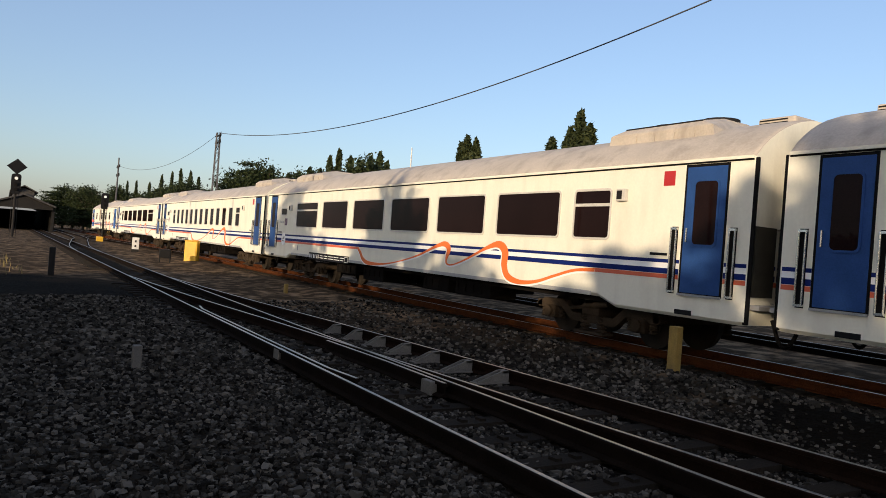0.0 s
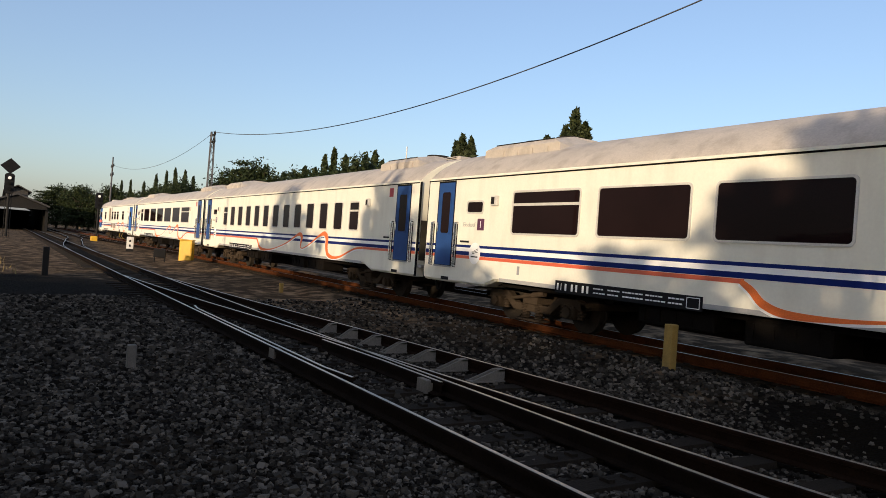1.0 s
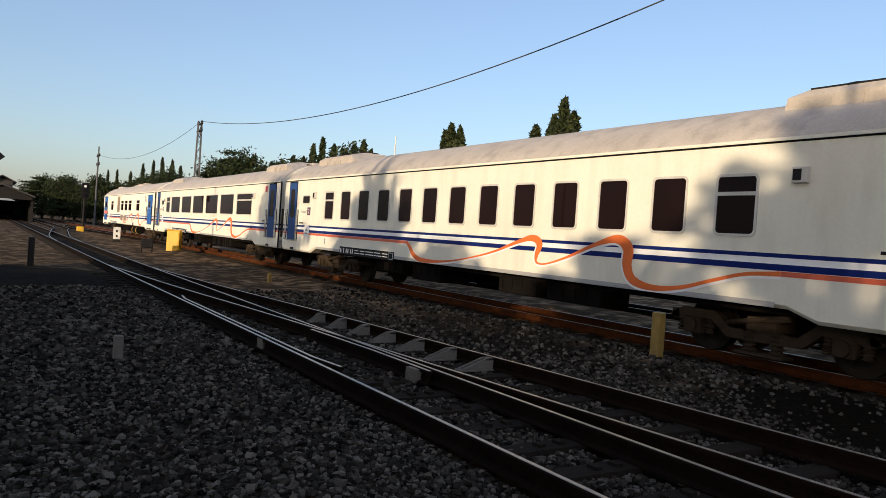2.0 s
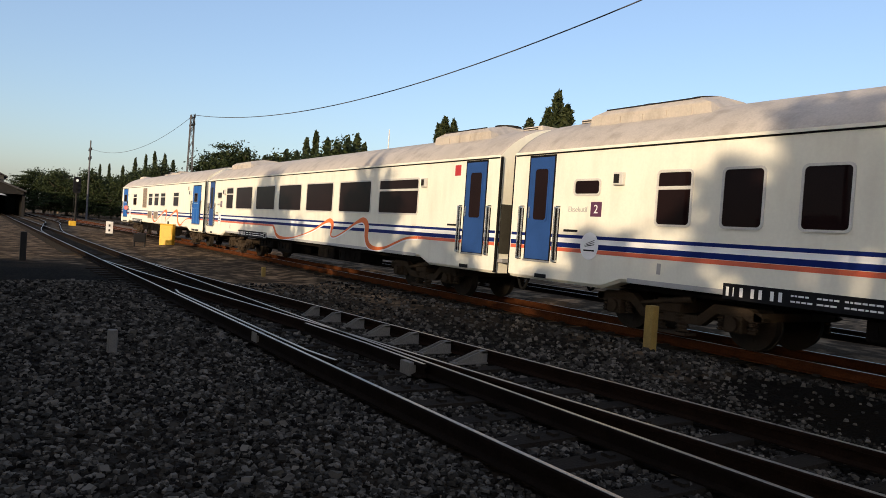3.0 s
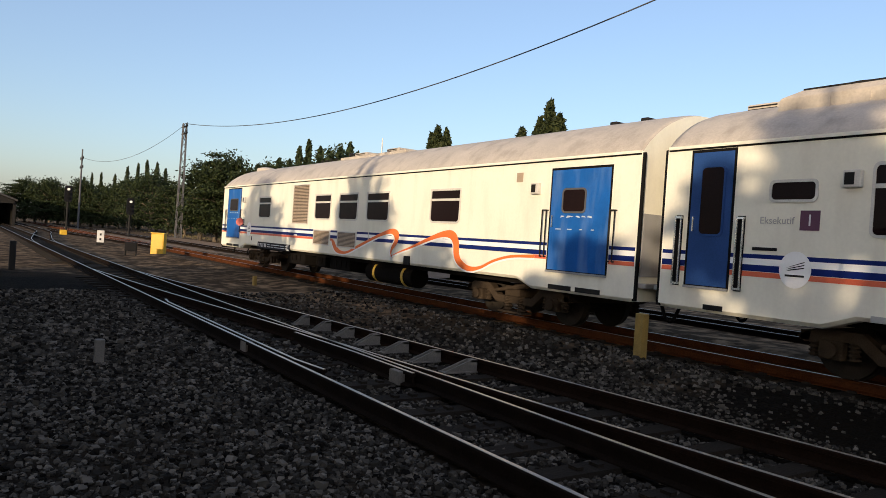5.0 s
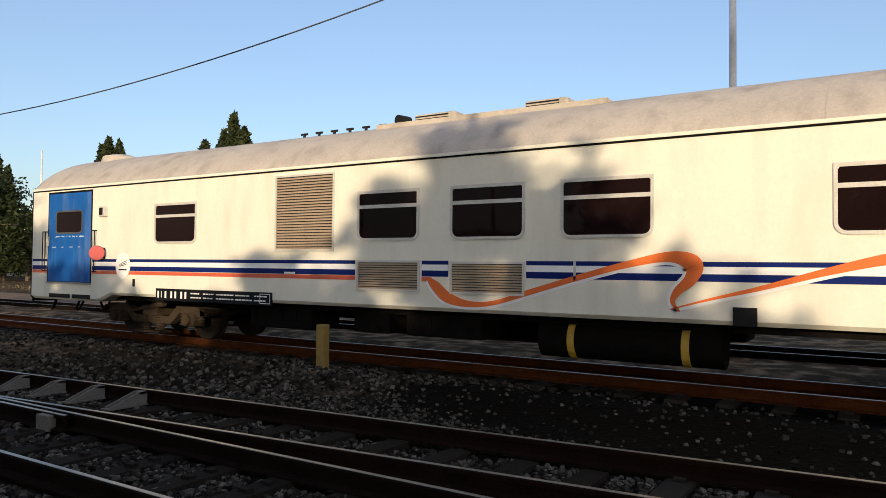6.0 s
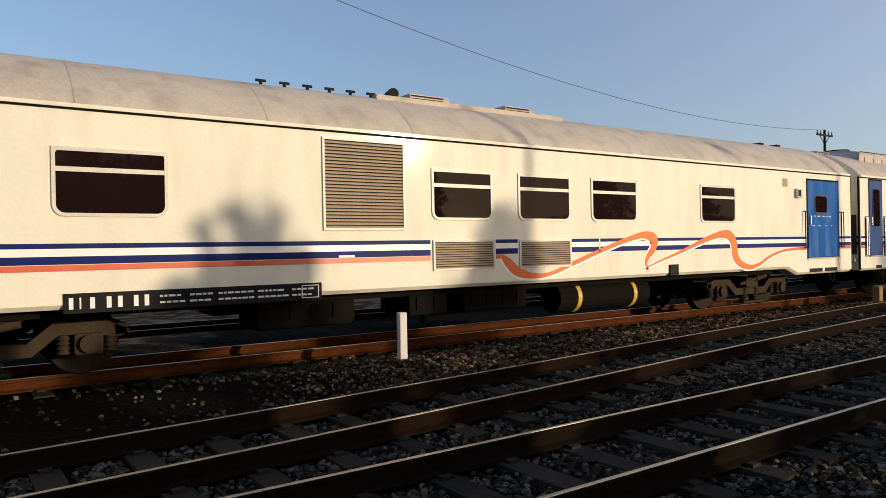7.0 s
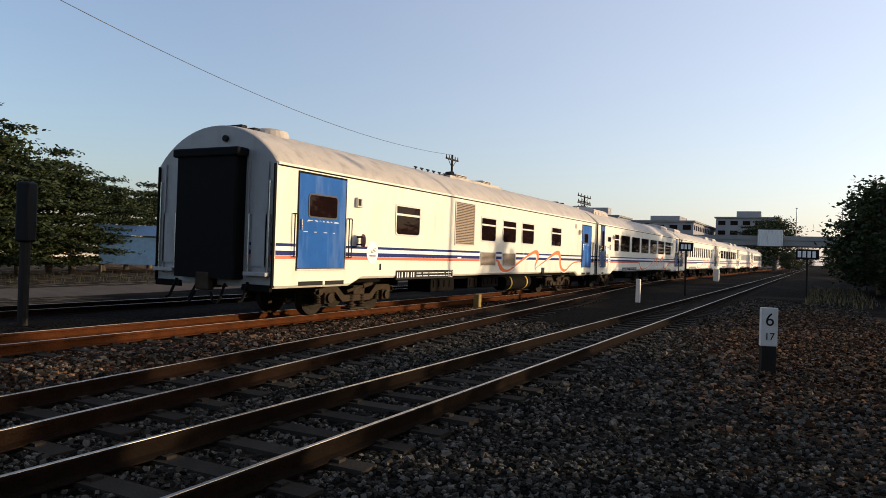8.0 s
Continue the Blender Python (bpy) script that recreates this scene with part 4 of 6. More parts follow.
def underframe(coach, length, tank=False):
    bm = bmesh.new()
    box(bm, 1.0, length - 1.0, -1.2, 1.2, 0.70, 0.80)
    part("underframe", bm, M_UNDER, coach, "sooty black underframe")
    rs = random.Random(int(length * 100) + int(tank))
    x = 6.3
    while x < length - 6.6:
        w = rs.uniform(0.6, 1.5)
        for s in (-1, 1):
            if rs.random() < 0.72 and not (tank and s < 0 and 10.6 < x < 14.4):
                bm = bmesh.new()
                y0, y1 = sorted((s * 0.55, s * 1.25))
                box(bm, x, x + w, y0, y1, rs.uniform(0.28, 0.48), 0.72, 0.03)
                for k in range(int(w / 0.3)):
                    box(bm, x + 0.12 + 0.3 * k, x + 0.15 + 0.3 * k, s * 1.26 - 0.012, s * 1.26 + 0.012, 0.5, 0.68)
                part("equipment_box", bm, M_UNDER, coach)
        x += w + rs.uniform(0.2, 0.9)
    if tank:
        bm = bmesh.new()
        tube(bm, (11.5, -0.95, 0.50), (13.75, -0.95, 0.50), 0.25, seg=20)
        t = part("fuel_tank", bm, M_UNDER, coach, "cylindrical fuel tank")
        for x in (11.9, 13.3):
            bm = bmesh.new()
            tube(bm, (x, -0.95, 0.50), (x + 0.09, -0.95, 0.50), 0.262, seg=20)
            part("tank_band", bm, M_TANKBAND, t)
    else:
        bm = bmesh.new()
        tube(bm, (9.0, 0.2, 0.5), (11.4, 0.2, 0.5), 0.2, seg=14)
        part("air_reservoir", bm, M_UNDER, coach)


def roof_unit(coach, x0, x1):
    """Sloping air-conditioner housing on the roof."""
    bm = bmesh.new()
    prism(bm, [(-0.90, 3.15), (-0.90, 3.58), (-0.80, 3.68), (-0.3, 3.78), (0.3, 3.78), (0.80, 3.68), (0.90, 3.58), (0.90, 3.15)], x0, x1, "x")
    for v in bm.verts:
        if v.co.z > 3.6:
            v.co.x += 0.35 if v.co.x < (x0 + x1) / 2 else -0.35
        elif v.co.z > 3.5:
            v.co.x += 0.08 if v.co.x < (x0 + x1) / 2 else -0.08
    bmesh.ops.bevel(bm, geom=bm.edges[:], offset=0.012, segments=1, affect="EDGES")
    u = part("roof_air_conditioner", bm, M_ROOF, coach, "dusty air-conditioner housing on the roof")
    for d in (-0.5, 0.5):
        bm = bmesh.new()
        tube(bm, ((x0 + x1) / 2 + d, 0, 3.77), ((x0 + x1) / 2 + d, 0, 3.83), 0.3, seg=16)
        part("fan_grille", bm, M_DARK, u)
    for q in (-0.905, 0.905):
        for k in range(4):
            bm = bmesh.new()
            c = x0 + 0.35 + (x1 - x0 - 0.7) * k / 4
            box(bm, c, c + (x1 - x0 - 0.7) / 4 - 0.06, q - 0.012, q + 0.012, 3.30, 3.52)
            part("side_panel", bm, M_ROOF, u)
    bm = bmesh.new()
    box(bm, x0 + 0.35, x1 - 0.35, -0.815, -0.795, 3.66, 3.69)
    part("top_seam", bm, M_DARK, u)


def roof_vent(coach, x0, x1, y=0.0, top=3.95):
    bm = bmesh.new()
    box(bm, x0, x1, y - 0.3, y + 0.3, 3.50, top, 0.03)
    v = part("roof_vent", bm, M_ROOF, coach, "boxy roof ventilator")
    bm = bmesh.new()
    for k in range(3):
        box(bm, x0 + 0.03, x1 - 0.12, y - 0.31, y - 0.295, top - 0.05 - 0.045 * k, top - 0.03 - 0.045 * k)
    part("vent_slats", bm, M_DARK, v)


K_RIBBON = [(8.25, 1.23, 0.07), (8.42, 1.12, 0.10), (8.62, 0.95, 0.11), (9.0, 0.86, 0.10), (9.8, 0.88, 0.05), (10.6, 0.98, 0.03), (11.6, 1.18, 0.04), (12.4, 1.42, 0.07), (12.8, 1.50, 0.12),
            (13.0, 1.40, 0.15), (12.93, 1.20, 0.09), (12.95, 1.07, 0.04), (13.2, 1.06, 0.03), (13.7, 1.20, 0.04), (14.4, 1.46, 0.07), (14.85, 1.56, 0.14), (15.08, 1.42, 0.20), (15.08, 1.16, 0.18), (15.22, 0.95, 0.14), (15.6, 0.87, 0.09), (16.1, 0.92, 0.06), (16.6, 1.06, 0.05), (17.1, 1.19, 0.05), (17.6, 1.23, 0.062)]


def coach_shell(length, at, label, group="coaches of the train", crown=CROWN):
    coach = holder("passenger_coach", label, "railway coach", group, at=(at, TRAIN_Y, 0))
    coach_body(length, coach, crown, crown > CROWN)
    couplings(coach, length)
    bogie(coach, 3.35)
    bogie(coach, length - 3.35)
    return coach


def passenger_coach(at, kind, label):
    """kind: wide (large windows), wide_turned (the same, other way round), narrow (many small windows)."""
    L = 20.45
    coach = coach_shell(L, at, label)
    underframe(coach, L)
    stripes(coach, [(0.02, 0.41), (1.11, 19.32), (20.08, L - 0.02)], [(0.02, 0.41), (1.11, 8.3), (17.55, 19.32), (20.08, L - 0.02)])
    ribbon(coach, K_RIBBON)
    for q in (-1, 1):
        plate(coach, "sill_band", 2.9, L - 2.9, 0.806, 0.875, M_SILL, 0.0025, "grey painted sill band", q)
    for x0, x1 in ((0.45, 1.08), (19.37, 20.04)):
        side_door(coach, x0, x1)
    for x in (0.28, 1.24, 19.21, 20.2):
        handrail(coach, x, 1.02, 1.94, True)
    if kind == "narrow":
        for k in range(13):
            window(coach, 3.34 + 1.103 * k, 3.98 + 1.103 * k, 1.68, 2.51, bar=k in (0, 12), radius=0.08)
    else:
        spans = [(2.82, 3.72), (4.07, 5.99), (6.40, 8.31), (8.67, 10.61), (10.99, 12.93), (13.32, 15.22), (15.62, 17.53)]
        bars = {0, 6}
        if kind == "wide_turned":
            spans = [(L - b + 0.25, L - a + 0.25) for a, b in spans[::-1]]
        for k, (a, b) in enumerate(spans):
            window(coach, a, b, 1.735, 2.585, bar=k in bars, radius=0.08)
    window(coach, 1.60, 2.22, 2.14, 2.42, radius=0.07)
    side_lamp(coach, 2.62, 2.40)
    side_lamp(coach, 18.12 if kind == "wide_turned" else 17.78, 2.46)
    for s in (-1, 1):
        plate(coach, "class_plate", 2.02, 2.26, 1.80, 2.04, M_MAROON, 0.005, "maroon plate with a white numeral", s)
        plate(coach, "red_plate", 18.93, 19.14, 2.58, 2.80, M_RED, 0.005, "small red notice plate", s)
        for x0 in (1.42, 18.76):
            plate(coach, "step_vent", x0, x0 + 0.33, 1.535, 1.575, M_BLACKPAINT, 0.008, "", s)
        plate(coach, "jacking_mark", 3.45, 3.52, 0.98, 1.14, M_GREY, 0.006, "", s)
        plate(coach, "skirt_slot", 0.75, 1.05, 0.70, 0.77, M_BLACKPAINT, 0.005, "", s)
        plate(coach, "skirt_slot", 19.3, 19.6, 0.70, 0.77, M_BLACKPAINT, 0.005, "", s)
    lettering("2" if kind == "narrow" else "1", 0.2, M_WHITEPAINT, coach, pose(2.14, -HALF - 0.007, 1.855, 90), "numeral")
    lettering("Eksekutif", 0.125, M_SILL, coach, pose(1.72, -HALF - 0.003, 1.875, 90), "class_lettering")
    emblem(coach, 2.0 if kind != "narrow" else 2.05, 1.32)
    data_panel(coach, 4.58, 7.68)
    roof_unit(coach, 1.2, 3.8)
    roof_unit(coach, L - 3.4, L - 1.1)
    for x in (0.7, L - 0.55):
        roof_vent(coach, x - 0.3, x + 0.3, 0.0, 3.70)
    return coach


def baggage_coach(at):
    L = 20.62
    coach = coach_shell(L, at, "cream generator and baggage coach with blue doors and an orange ribbon", crown=3.69)
    underframe(coach, L, True)
    stripes(coach, [(0.02, 0.57), (2.16, 8.72), (9.89, 10.32), (11.47, 18.65), (20.08, L - 0.02)], [(0.02, 0.57), (2.16, 8.72), (9.89, 10.05), (18.3, 18.65), (20.08, L - 0.02)])
    ribbon(coach, [(10.0, 1.24, 0.06), (10.12, 1.14, 0.14), (10.3, 1.0, 0.15), (10.6, 0.92, 0.09), (11.0, 0.94, 0.06), (11.57, 1.11, 0.07), (12.17, 1.29, 0.07), (12.76, 1.45, 0.08), (13.25, 1.54, 0.12), (13.50, 1.46, 0.2), (13.48, 1.30, 0.14), (13.33, 1.15, 0.09), (13.28, 1.03, 0.05), (13.36, 0.93, 0.015)])
    ribbon(coach, [(13.25, 0.95, 0.012), (13.7, 1.08, 0.03), (14.2, 1.21, 0.05), (14.85, 1.40, 0.08), (15.4, 1.53, 0.12), (15.75, 1.53, 0.18), (15.92, 1.38, 0.2), (15.97, 1.12, 0.18), (16.14, 0.96, 0.14), (16.45, 0.88, 0.1), (16.8, 0.93, 0.06), (17.2, 1.08, 0.05), (17.7, 1.19, 0.05), (18.35, 1.23, 0.06)])
    side_door(coach, 0.62, 2.10, 1.03, 2.81, True, (0.92, 1.80, 2.02, 2.43))
    side_door(coach, 18.70, 20.03, 1.03, 2.72, True, (19.0, 19.5, 2.02, 2.38))
    for x in (0.52, 2.24, 18.58, 20.14):
        handrail(coach, x, 1.24, 2.04)
    for x0, x1 in ((4.06, 5.21), (8.75, 9.84), (10.34, 11.45), (11.93, 13.07), (14.87, 16.0)):
        window(coach, x0, x1, 1.765, 2.49, True, 0.12, True, 0.038)
    louvre(coach, 7.12, 8.28, 1.65, 2.78, 26)
    louvre(coach, 8.79, 9.83, 1.08, 1.455, 11)
    louvre(coach, 10.38, 11.42, 1.07, 1.445, 11)
    side_lamp(coach, 2.54, 2.40)
    side_lamp(coach, 18.3, 2.42)
    emblem(coach, 3.15, 1.36, 0.22)
    data_panel(coach, 4.15, 7.05)
    for s in (-1, 1):
        plate(coach, "notice_plate", 17.73, 17.9, 2.55, 2.72, M_LOUVRE, 0.01, "", s)
        for x0, x1 in ((0.68, 1.42), (1.5, 2.12), (18.75, 19.3), (19.4, 19.95)):
            plate(coach, "skirt_slot", x0, x1, 0.70, 0.78, M_DARK, 0.006, "dark ventilation slot", s)
        plate(coach, "cable_hatch", 13.92, 14.16, 0.80, 1.0, M_DARK, 0.03, "", s)
        plate(coach, "hatch_edge", 12.10, 12.13, 1.26, 1.49, M_FRAME, 0.008, "", s)
        plate(coach, "number_tag", 7.30, 7.53, 1.27, 1.30, M_WHITEPAINT, 0.006, "", s)
        plate(coach, "jacking_mark", 3.45, 3.52, 0.98, 1.12, M_DARK, 0.006, "", s)
        face = Vector((0.78, s * 0.62, 0)).normalized()
        c = Vector((2.56, s * (HALF + 0.16), 1.60))
        bm = bmesh.new()
        tube(bm, c, c + face * 0.012, 0.135, seg=24)
        disc = part("tail_disc", bm, M_RED, coach, "red tail disc facing forward")
        bm = bmesh.new()
        tube(bm, c - face * 0.02, c - face * 0.002, 0.142, seg=24)
        part("disc_backing", bm, M_MAROON, disc)
        bm = bmesh.new()
        for z in (1.52, 1.68):
            tube(bm, (2.56, s * HALF, z), (2.56, s * (HALF + 0.15), z), 0.02, seg=8)
        part("disc_bracket", bm, M_DARK, disc)
    # roof walkway, vents, horn and insulators
    bm = bmesh.new()
    box(bm, 8.4, 12.2, -0.62, 0.62, 3.52, 3.655)
    part("roof_walkway", bm, M_ROOF, coach)
    roof_vent(coach, 9.05, 9.80, -0.2, 3.77)
    roof_vent(coach, 10.95, 11.6, -0.2, 3.77)
    bm = bmesh.new()
    tube(bm, (8.78, -0.4, 3.50), (8.78, -0.4, 3.68), 0.03, seg=8)
    tube(bm, (8.75, -0.52, 3.72), (8.81, -0.30, 3.72), 0.085, seg=16)
    part("roof_exhaust", bm, M_DARK, coach)
    for k in range(6):
        bm = bmesh.new()
        x = 6.7 + 0.34 * k
        tube(bm, (x, -0.45, 3.52), (x, -0.45, 3.70), 0.025, seg=8)
        tube(bm, (x - 0.07, -0.45, 3.685), (x + 0.07, -0.45, 3.685), 0.02, seg=8)
        part("roof_fitting", bm, M_DARK, coach)
    for x in (1.15,):
        bm = bmesh.new()
        tube(bm, (x, -0.25, 3.52), (x, -0.25, 3.71), 0.42, 0.37, seg=24)
        tube(bm, (x, -0.25, 3.71), (x, -0.25, 3.76), 0.37, 0.2, seg=24)
        part("roof_dome_vent", bm, M_ROOF, coach, smooth=False)
    for x in (0.35, 0.7, 18.9, 19.6):
        bm = bmesh.new()
        box(bm, x - 0.08, x + 0.08, -0.35, 0.35, 3.58, 3.715, 0.02)
        part("roof_cable_box", bm, M_DARK, coach)
    # end wall fittings at the tail
    bm = bmesh.new()
    box(bm, -0.30, 0.0, -0.82, 0.82, 3.04, 3.20, 0.03)
    part("gangway_hood", bm, M_BLACK, coach)
    bm = bmesh.new()
    tube(bm, (0.0, -0.25, 3.40), (-0.06, -0.25, 3.40), 0.06, seg=14)
    part("end_lamp", bm, M_DARK, coach)
    for s in (-1, 1):
        for y in (0.86, 1.30):
            bm = bmesh.new()
            box(bm, -0.03, 0.0, s * y - 0.02, s * y + 0.02, 0.85, 2.95)
            part("end_rib", bm, M_GREY, coach)
        bm = bmesh.new()
        box(bm, -0.06, 0.02, s * 1.12 - 0.33, s * 1.12 + 0.33, 0.60, 0.72, 0.01)
        part("end_step", bm, M_UNDER, coach)
        bm = bmesh.new()
        pts = glide([(-0.02, s * 0.35, 0.70), (-0.18, s * 0.38, 0.42), (-0.24, s * 0.30, 0.36), (-0.22, s * 0.20, 0.55)], 6)
        for p, q in zip(pts, pts[1:]):
            tube(bm, p, q, 0.026, seg=8)
        part("air_hose", bm, M_BLACK, coach)
        bm = bmesh.new()
        tube(bm, (-0.05, s * 1.38, 0.95), (-0.05, s * 1.38, 2.6), 0.018, seg=8)
        for z in (0.97, 1.8, 2.58):
            tube(bm, (0.01, s * 1.38, z), (-0.05, s * 1.38, z), 0.014, seg=6)
        part("end_handrail", bm, M_CHROME, coach)
    return coach


# seconds and the place of the train's tail along the track
RUN = [(0.0, -89.31), (0.5, -83.22), (1.0, -77.12), (1.7, -68.48), (2.5, -58.62), (3.0, -52.45), (3.5, -46.63), (4.0, -40.40), (4.5, -34.14), (5.1, -26.58),
       (5.8, -17.70), (6.2, -12.60), (6.5, -8.80), (7.0, -2.43), (7.5, 4.06), (8.0, 10.755)]
TRAIN = []


def train():
    cream = "cream passenger coach with wide dark windows and blue doors"
    TRAIN.append((baggage_coach(0.0), 0.0))
    for off, kind, label in ((21.09, "wide", cream), (42.01, "narrow", "cream passenger coach with many narrow windows and blue doors"), (62.93, "wide_turned", cream),
                             (83.85, "narrow", "cream passenger coach with many narrow windows and blue doors"), (104.77, "wide", cream)):
        TRAIN.append((passenger_coach(off, kind, label), off))


# ---------------------------------------------------------------- plants
def leaf_mesh(name, centres, sizes, rs, material, flat=0.4):
    """Many small bent leaves, one loose piece each."""
    n = len(centres)
    u = rs.normal(size=(n, 3))
    u[:, 2] *= flat
    u /= np.linalg.norm(u, axis=1)[:, None]
    w = rs.normal(size=(n, 3))
    v = np.cross(u, w)
    v /= np.linalg.norm(v, axis=1)[:, None]
    c = np.asarray(centres)
    s = np.asarray(sizes)[:, None]
    pts = np.stack([c - u * s, c + v * s * 0.45, c + u * s, c - v * s * 0.45], 1).reshape(-1, 3)
    faces = np.arange(4 * n).reshape(n, 4)
    me = bpy.data.meshes.new(name)
    me.from_pydata(pts.tolist(), [], faces.tolist())
    me.materials.append(material)
    return me


def column_tree(height, seed, group="tall slim trees"):
    """A slim, pointed tree with drooping leaves."""
    rs = np.random.RandomState(seed)
    tree = holder("mast_tree", "tall slim evergreen tree with a pointed crown", "tree", group)
    bm = bmesh.new()
    p = [Vector((0.25 * noise.noise((seed, k, 0)), 0.25 * noise.noise((seed, 5, k)), height * k / 5)) for k in range(6)]
    for k in range(5):
        tube(bm, p[k], p[k + 1], 0.16 * (1 - k / 5.5), 0.16 * (1 - (k + 1) / 5.5), 8)
    part("trunk", bm, M_BARK, tree)
    n = 2600
    h = rs.uniform(0.06, 1.0, n) ** 0.9
    lobes = rs.uniform(0, 2 * np.pi, 26)
    rad = (1.0 + 0.38 * np.sin(h * 23 + seed)) * (1 - h) ** 0.7 * height * 0.12 + 0.08
    k = (h * 25.99).astype(int)
    a = lobes[k] + rs.normal(0, 0.9, n) + rs.choice([0, 2.1, 4.2], n)
    r = rad * np.sqrt(rs.uniform(0.05, 1, n))
    c = np.stack([r * np.cos(a), r * np.sin(a), h * height - 0.25 * r + 0.1 * rs.normal(size=n)], 1)
    crown = new("crown", leaf_mesh("crown", c, rs.uniform(0.12, 0.32, n) * height / 11, rs, M_LEAF2, 1.4))
    crown.parent = tree
    return tree


def broad_tree(height, spread, seed, group="leafy trees", layered=False, low=0.12, n=4200, clump=0.13, leaf=1.0, stout=1.0):
    """A spreading tree: limbs that carry clumps of leaves."""
    rs = np.random.RandomState(seed)
    tree = holder("leafy_tree", "leafy spreading tree with layered branches" if layered else "dense dark green leafy tree", "tree", group)
    bm = bmesh.new()
    top = Vector((0.2, 0.1, height * 0.55))
    tube(bm, (0, 0, -0.1), top * 0.5, 0.035 * height * stout, 0.026 * height * stout, 10)
    tube(bm, top * 0.5, top, 0.026 * height * stout, 0.015 * height * stout, 8)
    tips = []
    count = 40
    for k in range(count):
        a = 2.4 * k + rs.uniform(-0.3, 0.3)
        f = low + (1 - low) * (k + 0.5) / count
        prof = math.sin(math.pi * min(1.0, 0.22 + 0.78 * f) ** 1.1) ** 0.6
        r = spread * max(prof, 0.15) * rs.uniform(0.55, 1.0)
        z = height * f * rs.uniform(0.92, 1.02)
        if layered:
            z = round(z / (height * 0.11)) * height * 0.11
        tip = Vector((r * math.cos(a), r * math.sin(a), z))
        root = Vector((0.1, 0.05, min(z * (0.8 if low < 0.5 else 0.92), height * 0.54)))
        mid = (root + tip) / 2 + Vector((0, 0, 0.04 * height))
        tube(bm, root, mid, 0.010 * height, 0.006 * height, 6)
        tube(bm, mid, tip, 0.006 * height, 0.002 * height, 5)
        tips += [tip, (mid + tip) / 2, (mid * 0.6 + tip * 0.4)]
    part("trunk", bm, M_BARK, tree)
    t = np.array([tuple(q) for q in tips])
    pick = rs.randint(0, len(t), n)
    spreadz = 0.014 if layered else 0.05
    c = t[pick] + rs.normal(size=(n, 3)) * np.array([clump * spread, clump * spread, spreadz * height * clump / 0.13])
    c[:, 2] = np.maximum(c[:, 2], 0.1)
    crown = new("crown", leaf_mesh("crown", c, rs.uniform(0.016, 0.042, n) * height * leaf, rs, M_LEAF, 0.3 if layered else 0.6))
    crown.parent = tree
    return tree


def copy_thing_scaled(tree, x, y, scale, turn, tall):
    keep = tree.scale.copy()
    tree.scale = (1, 1, 1)
    ob = copy_thing(tree, pose(x, y, -0.15, 0, 0, turn) @ Matrix.Diagonal((scale, scale, scale * tall, 1)))
    tree.scale = keep
    return ob


def by_bearing(az, y):
    """Place on the line at that y which lies on a bearing (degrees to the left of straight across)."""
    return -y * math.tan(radians(az)), y


